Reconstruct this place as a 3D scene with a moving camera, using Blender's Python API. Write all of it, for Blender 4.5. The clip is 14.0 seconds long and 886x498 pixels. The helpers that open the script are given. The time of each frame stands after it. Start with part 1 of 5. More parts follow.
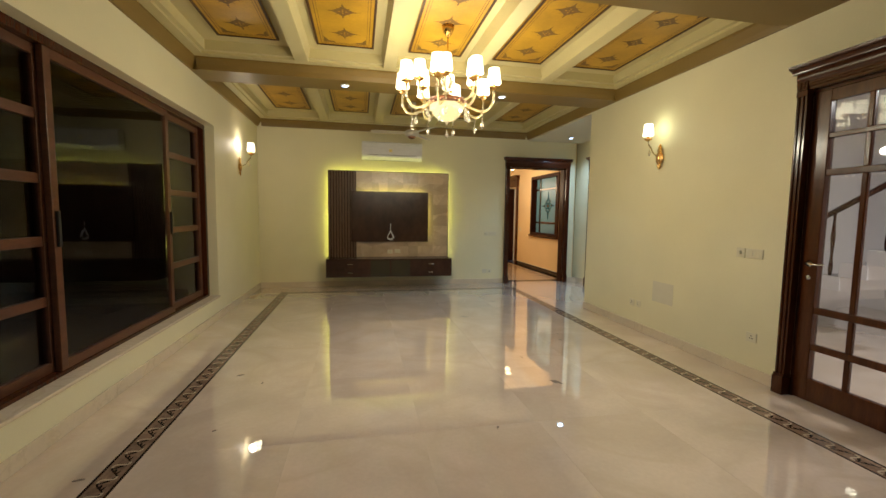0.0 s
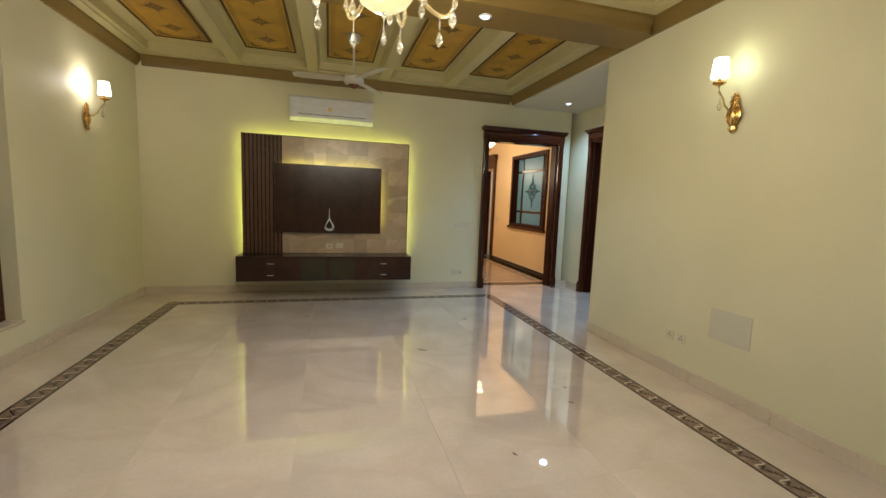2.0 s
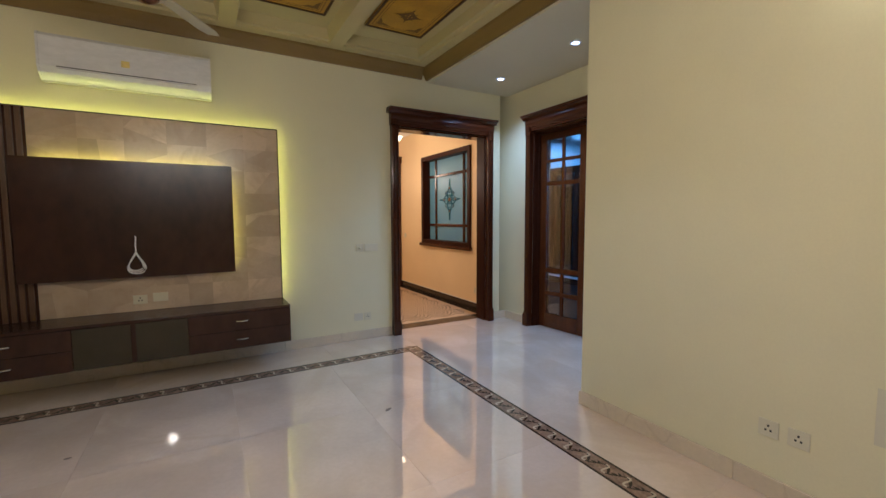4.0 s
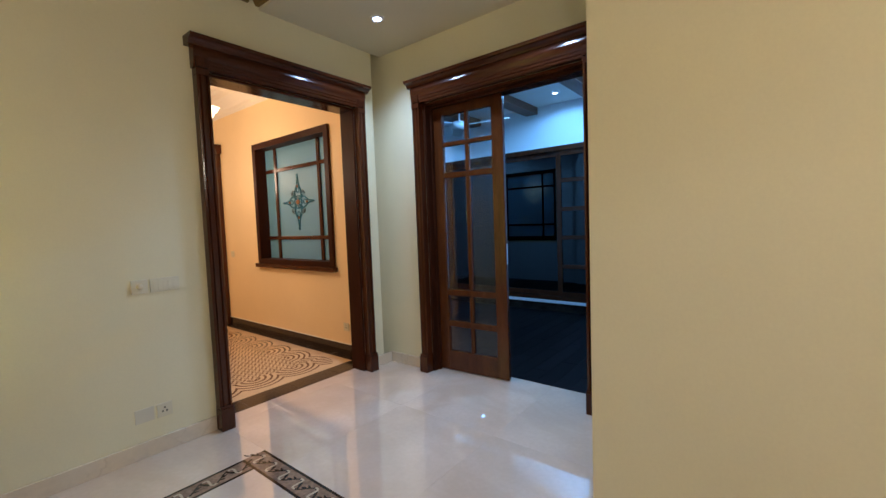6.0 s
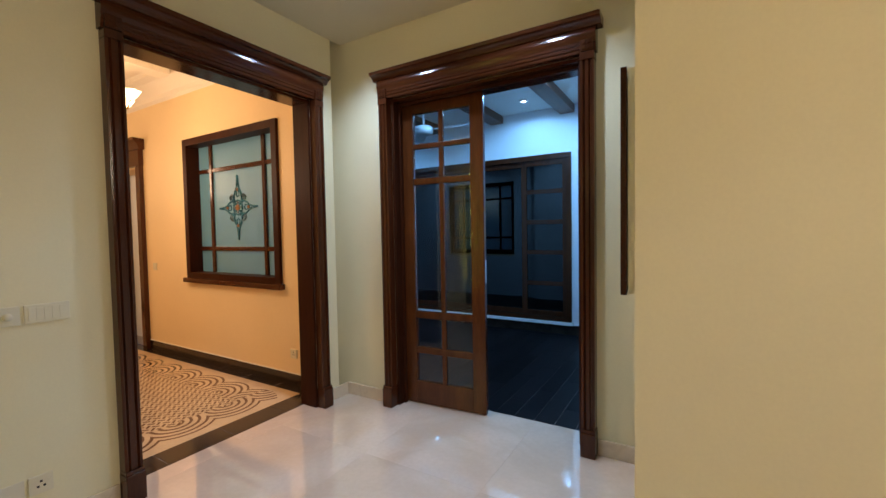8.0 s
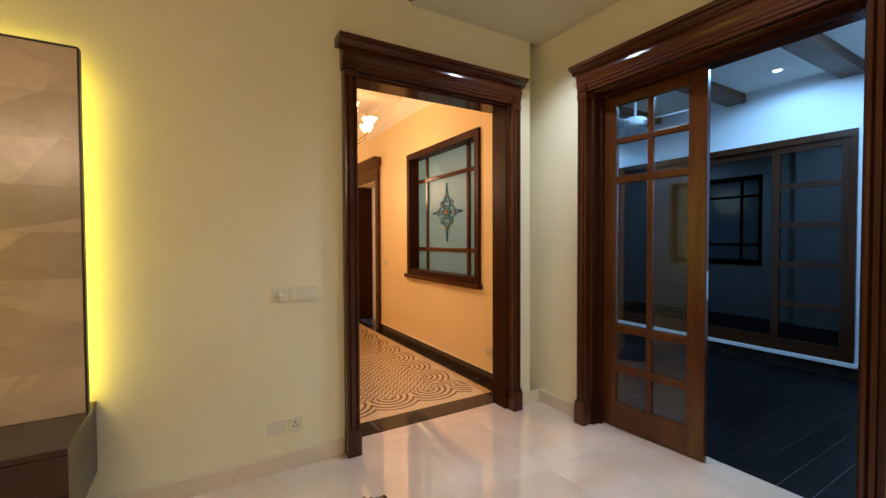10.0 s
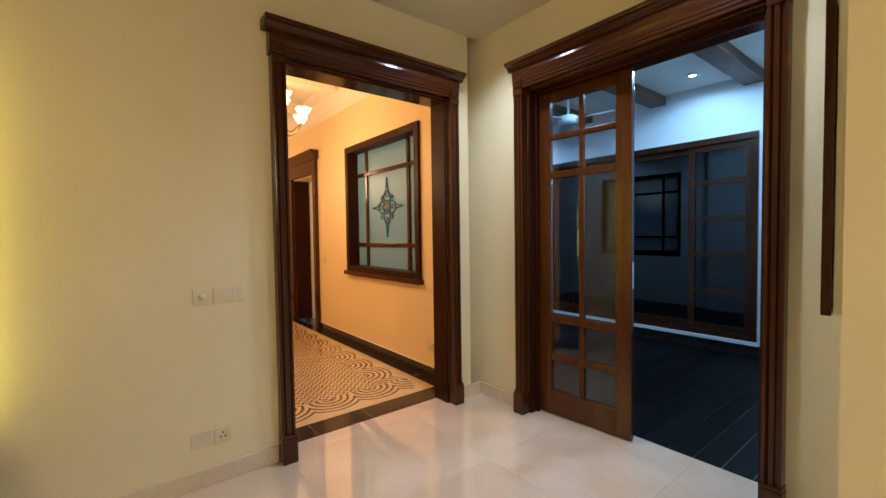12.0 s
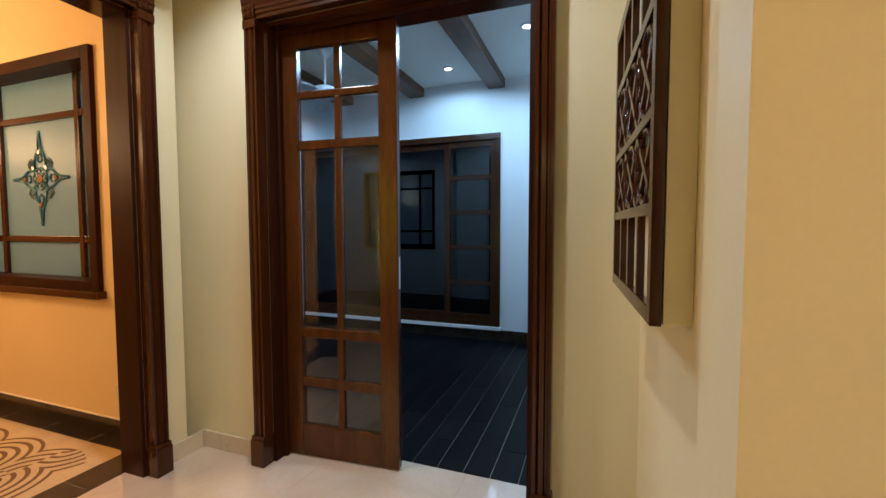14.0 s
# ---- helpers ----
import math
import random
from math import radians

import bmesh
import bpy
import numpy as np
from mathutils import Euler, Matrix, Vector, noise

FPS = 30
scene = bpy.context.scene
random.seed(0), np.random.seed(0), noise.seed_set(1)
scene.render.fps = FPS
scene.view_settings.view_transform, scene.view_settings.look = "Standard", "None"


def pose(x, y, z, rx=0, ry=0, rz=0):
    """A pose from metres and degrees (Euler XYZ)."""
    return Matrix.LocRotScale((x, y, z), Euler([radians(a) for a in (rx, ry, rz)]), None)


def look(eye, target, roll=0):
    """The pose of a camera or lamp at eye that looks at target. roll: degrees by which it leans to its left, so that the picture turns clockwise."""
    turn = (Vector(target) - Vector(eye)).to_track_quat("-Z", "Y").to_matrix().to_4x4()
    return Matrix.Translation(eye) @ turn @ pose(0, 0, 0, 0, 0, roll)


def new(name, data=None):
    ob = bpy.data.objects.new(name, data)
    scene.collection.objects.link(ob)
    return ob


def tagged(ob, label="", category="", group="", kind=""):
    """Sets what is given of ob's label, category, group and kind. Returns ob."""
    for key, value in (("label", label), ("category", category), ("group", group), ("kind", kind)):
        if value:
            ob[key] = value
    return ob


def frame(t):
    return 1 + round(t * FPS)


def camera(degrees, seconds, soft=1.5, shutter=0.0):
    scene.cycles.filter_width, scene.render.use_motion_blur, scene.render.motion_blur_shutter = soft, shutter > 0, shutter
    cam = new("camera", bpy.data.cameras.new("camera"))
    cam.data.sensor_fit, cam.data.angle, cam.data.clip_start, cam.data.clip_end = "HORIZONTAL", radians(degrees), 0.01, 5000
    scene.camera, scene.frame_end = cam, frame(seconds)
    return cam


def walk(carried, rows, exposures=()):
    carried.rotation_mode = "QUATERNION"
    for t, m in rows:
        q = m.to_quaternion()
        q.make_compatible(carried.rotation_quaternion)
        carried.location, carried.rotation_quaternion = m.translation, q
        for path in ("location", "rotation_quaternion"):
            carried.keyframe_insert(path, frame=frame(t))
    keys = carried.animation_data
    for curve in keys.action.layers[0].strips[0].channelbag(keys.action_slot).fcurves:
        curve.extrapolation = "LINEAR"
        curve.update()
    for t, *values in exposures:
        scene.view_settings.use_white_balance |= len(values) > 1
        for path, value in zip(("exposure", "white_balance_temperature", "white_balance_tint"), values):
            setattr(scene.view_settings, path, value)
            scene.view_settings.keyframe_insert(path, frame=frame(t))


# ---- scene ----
cam = camera(93.8, 14.0)
PATH = [
    (0, (0.03, -0.2, 1.433), (0.421, 1.754, 1.266), 0.8),
    (0.5, (0.179, 0.251, 1.422), (0.599, 2.201, 1.266), 1.2),
    (1, (0.298, 0.712, 1.419), (0.771, 2.647, 1.242), 0.9),
    (1.5, (0.46, 1.176, 1.412), (0.975, 3.097, 1.207), 0.6),
    (2, (0.605, 1.649, 1.414), (1.133, 3.564, 1.184), 2.2),
    (2.2, (0.684, 1.846, 1.416), (1.211, 3.759, 1.171), 2.0),
    (2.7, (0.823, 2.334, 1.412), (1.407, 4.232, 1.176), 1.9),
    (3.25, (0.944, 2.876, 1.398), (1.675, 4.727, 1.197), 1.1),
    (3.8, (1.063, 3.401, 1.384), (1.979, 5.171, 1.221), 0.2),
    (4.3, (1.196, 3.84, 1.378), (2.274, 5.518, 1.232), -0.3),
    (4.5, (1.275, 3.991, 1.39), (2.388, 5.646, 1.242), 0.2),
    (5, (1.409, 4.421, 1.379), (2.687, 5.953, 1.241), -0.9),
    (5.5, (1.608, 4.779, 1.36), (3.036, 6.174, 1.232), -2.1),
    (6, (1.801, 5.095, 1.363), (3.363, 6.337, 1.238), -2.1),
    (6.5, (1.918, 5.373, 1.376), (3.618, 6.422, 1.271), -2.5),
    (7, (1.986, 5.5, 1.376), (3.756, 6.425, 1.282), -2.2),
    (7.5, (2.04, 5.519, 1.377), (3.813, 6.44, 1.285), -1.6),
    (8, (2.044, 5.516, 1.381), (3.757, 6.545, 1.302), -1.0),
    (8.5, (2.086, 5.512, 1.388), (3.673, 6.728, 1.323), -0.6),
    (9, (2.15, 5.501, 1.385), (3.566, 6.912, 1.329), -0.3),
    (9.2, (2.166, 5.497, 1.383), (3.511, 6.976, 1.325), -0.2),
    (9.7, (2.191, 5.492, 1.378), (3.332, 7.134, 1.324), -0.2),
    (10.2, (2.176, 5.495, 1.371), (3.128, 7.254, 1.325), -0.3),
    (10.7, (2.154, 5.502, 1.365), (3.007, 7.31, 1.325), -0.5),
    (11.3, (2.17, 5.506, 1.364), (3.128, 7.261, 1.323), -0.6),
    (11.5, (2.181, 5.507, 1.368), (3.207, 7.223, 1.319), -0.6),
    (12, (2.236, 5.506, 1.368), (3.478, 7.071, 1.295), -0.8),
    (12.5, (2.287, 5.532, 1.359), (3.765, 6.876, 1.26), -0.7),
    (13, (2.414, 5.651, 1.343), (4.103, 6.714, 1.222), -0.5),
    (13.5, (2.571, 5.774, 1.342), (4.41, 6.549, 1.21), -0.5),
    (14, (2.839, 5.854, 1.328), (4.717, 6.535, 1.223), -0.1),
]
EXPOSURE = [(0.0, -0.06, 6600, 10), (1.0, -0.04, 6350, 9), (2.0, -0.04, 6000, 10), (4.5, -0.13, 5650, 21), (5.5, 0.0, 5600, 18), (6.0, 0.03, 6250, 21), (6.5, 0.05, 6650, 22), (7.5, 0.06, 6900, 22), (9.0, 0.11, 7500, 24), (11.5, 0.15, 8700, 27), (12.5, 0.17, 8700, 24), (13.0, 0.10, 9200, 24), (14.0, 0.10, 10300, 29)]
walk(cam, [(t, look(eye, target, roll)) for t, eye, target, roll in PATH], exposures=EXPOSURE)

# ---------------------------------------------------------------- plan, in metres
XL, XR, YB, YN = -1.825, 3.475, 8.08, -2.6      # main room: window wall, sconce wall, television wall, wall behind the walk
ZC = 3.00                                     # underside of cornice and beams
ZT = 3.22                                     # ground of the coffers
YR, XD = 5.67, 4.67                           # return wall and glazed-door wall of the alcove
YH = 8.25                                     # hall side of the television wall
HX0, HX1, HY1 = 1.6, 4.56, 14.6               # hall behind the cased opening
MX1, MY0 = 4.449, 8.440                       # edges of its mosaic floor
DX1, DY0, DY1 = 7.55, 5.6, 12.4               # dark room behind the glazed door
SX1, SY0, SY1 = 8.2, -2.2, 5.2                # stair hall behind the sconce wall

# ---------------------------------------------------------------- world and lights
world = bpy.data.worlds.new("night")
world.use_nodes = True
world.node_tree.nodes["Background"].inputs["Color"].default_value = (0.010, 0.014, 0.026, 1)
world.node_tree.nodes["Background"].inputs["Strength"].default_value = 1.8
scene.world = world


def lamp(name, kind, m, watts, colour, size=0.1, spread=180, cone=None, blend=0.85):
    d = bpy.data.lights.new(name, kind)
    d.energy, d.color = watts, colour
    if kind == "AREA":
        d.shape, d.size, d.spread = "DISK", size, radians(spread)
    else:
        d.shadow_soft_size = size
    if kind == "SPOT":
        d.spot_size, d.spot_blend = radians(cone), blend
    ob = new(name, d)
    ob.matrix_world = m
    return ob


WARM, COOL, AMBER, LED = (1.0, 0.92, 0.70), (0.54, 0.74, 1.0), (1.0, 0.76, 0.50), (1.0, 1.0, 0.20)
CHX, CHY = 0.86, 3.85                         # chandelier
for i in range(5):
    lamp("chandelier_light", "POINT", pose(CHX + 0.62 * math.cos(1.2566 * i + 0.3), CHY + 0.62 * math.sin(1.2566 * i + 0.3), 2.34), 18.5, WARM, 0.05)
BEAM_SPOTS = [(-0.15, 5.2), (1.88, 5.2), (-0.15, 2.4), (1.88, 2.4)]
ALCOVE_SPOTS = [(4.138, 7.525), (4.12, 6.39)]
DARK_SPOTS = [(7.05, 7.32), (5.9, 7.32), (7.05, 10.1), (5.9, 10.1), (6.4, 6.4)]
for x, y in BEAM_SPOTS:
    lamp("beam_spot_light", "SPOT", pose(x, y, ZC - 0.03), 40, COOL, 0.04, cone=110, blend=0.7)
for x, y in ALCOVE_SPOTS:
    lamp("alcove_spot_light", "SPOT", pose(x, y, ZC - 0.05), 95, (0.44, 0.68, 1.0), 0.05, cone=132)
for x, y in DARK_SPOTS:
    lamp("dark_room_spot_light", "SPOT", pose(x, y, 2.96), 24 if x > 7 else 78, (0.17, 0.53, 1.0), 0.04, cone=176, blend=0.35)
# the two at negative y are never in view, added to brighten the walls
SCONCES = [(XR, 4.12, -1), (XL, 6.84, 1), (XR, -0.6, -1), (XL, -0.9, 1)]
for x, y, s in SCONCES:
    lamp("sconce_light", "POINT", pose(x + s * 0.105, y, 2.46), 5.0 if s > 0 else 0.9, (1.0, 0.87, 0.74) if s > 0 else (0.86, 1.0, 0.68), 0.06)
lamp("hall_light", "POINT", pose(3.40, 9.95, 2.10), 37, AMBER, 0.25)
lamp("hall_light", "POINT", pose(3.20, 12.6, 2.30), 32, AMBER, 0.25)
lamp("stair_light", "AREA", pose(5.6, 1.0, 2.9), 96, (1.0, 0.95, 0.92), 1.2)

# ---------------------------------------------------------------- materials


def mat(name, colour, rough=0.5, metal=0.0, vary=0.0, scale=4.0, grain=0.0, grain_scale=60.0, bump=0.0, emit=0.0, emit_colour=None, coat=0.0, stretch=(1, 1, 1), per_object=0.0, trans=0.0, ior=1.45):
    m = bpy.data.materials.new(name)
    m.use_nodes = True
    n, l = m.node_tree.nodes, m.node_tree.links
    b = n["Principled BSDF"]
    b.inputs["Base Color"].default_value = (*colour, 1)
    b.inputs["Roughness"].default_value, b.inputs["Metallic"].default_value = rough, metal
    b.inputs["Coat Weight"].default_value, b.inputs["Coat Roughness"].default_value = coat, 0.08
    b.inputs["Transmission Weight"].default_value, b.inputs["IOR"].default_value = trans, ior
    if emit:
        b.inputs["Emission Color"].default_value = (*(emit_colour or colour), 1)
        b.inputs["Emission Strength"].default_value = emit
    if vary or grain or bump or per_object:
        tc, mp = n.new("ShaderNodeTexCoord"), n.new("ShaderNodeMapping")
        mp.inputs["Scale"].default_value = stretch
        l.new(tc.outputs["Object"], mp.inputs["Vector"])
        big, fine = n.new("ShaderNodeTexNoise"), n.new("ShaderNodeTexNoise")
        big.inputs["Scale"].default_value, big.inputs["Detail"].default_value = scale, 5
        fine.inputs["Scale"].default_value, fine.inputs["Detail"].default_value = grain_scale, 4
        l.new(mp.outputs[0], big.inputs["Vector"]), l.new(mp.outputs[0], fine.inputs["Vector"])

        def swing(socket, amount):
            r = n.new("ShaderNodeMapRange")
            r.inputs["From Min"].default_value, r.inputs["From Max"].default_value = 0.3, 0.7
            r.inputs["To Min"].default_value, r.inputs["To Max"].default_value = 1 - amount, 1 + amount
            r.clamp = True
            l.new(socket, r.inputs["Value"])
            return r.outputs[0]

        a = n.new("ShaderNodeMath")
        a.operation = "MULTIPLY"
        l.new(swing(big.outputs["Fac"], vary), a.inputs[0]), l.new(swing(fine.outputs["Fac"], grain), a.inputs[1])
        if per_object:
            info, r, a2 = n.new("ShaderNodeObjectInfo"), n.new("ShaderNodeMapRange"), n.new("ShaderNodeMath")
            r.inputs["To Min"].default_value, r.inputs["To Max"].default_value = 1 - per_object, 1 + per_object
            l.new(info.outputs["Random"], r.inputs["Value"])
            a2.operation = "MULTIPLY"
            l.new(a.outputs[0], a2.inputs[0]), l.new(r.outputs[0], a2.inputs[1])
            a = a2
        v = n.new("ShaderNodeVectorMath")
        v.operation = "SCALE"
        v.inputs[0].default_value = colour
        l.new(a.outputs[0], v.inputs["Scale"])
        l.new(v.outputs[0], b.inputs["Base Color"])
        if bump:
            bp = n.new("ShaderNodeBump")
            bp.inputs["Strength"].default_value, bp.inputs["Distance"].default_value = bump, 0.002
            l.new(fine.outputs["Fac"], bp.inputs["Height"]), l.new(bp.outputs[0], b.inputs["Normal"])
    return m


def veined(name, ground, vein, rough, scale, width, per_object=0.0, amount=0.6, cloud=0.08):
    """Polished stone: clouded ground with thin broken veins."""
    m = mat(name, ground, rough, vary=cloud, scale=1.7, grain=0.03, grain_scale=35, per_object=per_object)
    n, l = m.node_tree.nodes, m.node_tree.links
    b = n["Principled BSDF"]
    base = b.inputs["Base Color"].links[0].from_socket
    tc = n.new("ShaderNodeTexCoord")
    info, off = n.new("ShaderNodeObjectInfo"), n.new("ShaderNodeVectorMath")
    off.operation = "MULTIPLY_ADD"
    l.new(info.outputs["Random"], off.inputs[0])
    off.inputs[1].default_value = (37, 19, 11) if per_object else (0, 0, 0)
    l.new(tc.outputs["Object"], off.inputs[2])
    w = n.new("ShaderNodeTexNoise")
    w.inputs["Scale"].default_value, w.inputs["Detail"].default_value, w.inputs["Distortion"].default_value = scale, 7, 1.2
    l.new(off.outputs[0], w.inputs["Vector"])
    k = n.new("ShaderNodeMapRange")
    s = n.new("ShaderNodeMath")
    s.operation = "SUBTRACT"
    s.inputs[1].default_value = 0.5
    l.new(w.outputs["Fac"], s.inputs[0])
    ab = n.new("ShaderNodeMath")
    ab.operation = "ABSOLUTE"
    l.new(s.outputs[0], ab.inputs[0])
    k.inputs["From Min"].default_value, k.inputs["From Max"].default_value = 0, width
    k.inputs["To Min"].default_value, k.inputs["To Max"].default_value = amount, 0
    l.new(ab.outputs[0], k.inputs["Value"])
    mx = n.new("ShaderNodeMix")
    mx.data_type = "RGBA"
    l.new(k.outputs[0], mx.inputs[0]), l.new(base, mx.inputs[6])
    mx.inputs[7].default_value = (*vein, 1)
    l.new(mx.outputs[2], b.inputs["Base Color"])
    return m


def glass(name, colour=(1, 1, 1), rough=0.0, mix=0.5):
    """Thin pane: clear film with a mirror's gloss on it, by Fresnel."""
    m = bpy.data.materials.new(name)
    m.use_nodes = True
    n, l = m.node_tree.nodes, m.node_tree.links
    n.clear()
    out, t, g, f, x = [n.new("ShaderNode" + k) for k in ("OutputMaterial", "BsdfTransparent", "BsdfGlossy", "Fresnel", "MixShader")]
    t.inputs["Color"].default_value = (*colour, 1)
    g.inputs["Roughness"].default_value = rough
    f.inputs["IOR"].default_value = 1.0 + mix
    l.new(f.outputs[0], x.inputs[0]), l.new(t.outputs[0], x.inputs[1]), l.new(g.outputs[0], x.inputs[2]), l.new(x.outputs[0], out.inputs[0])
    return m


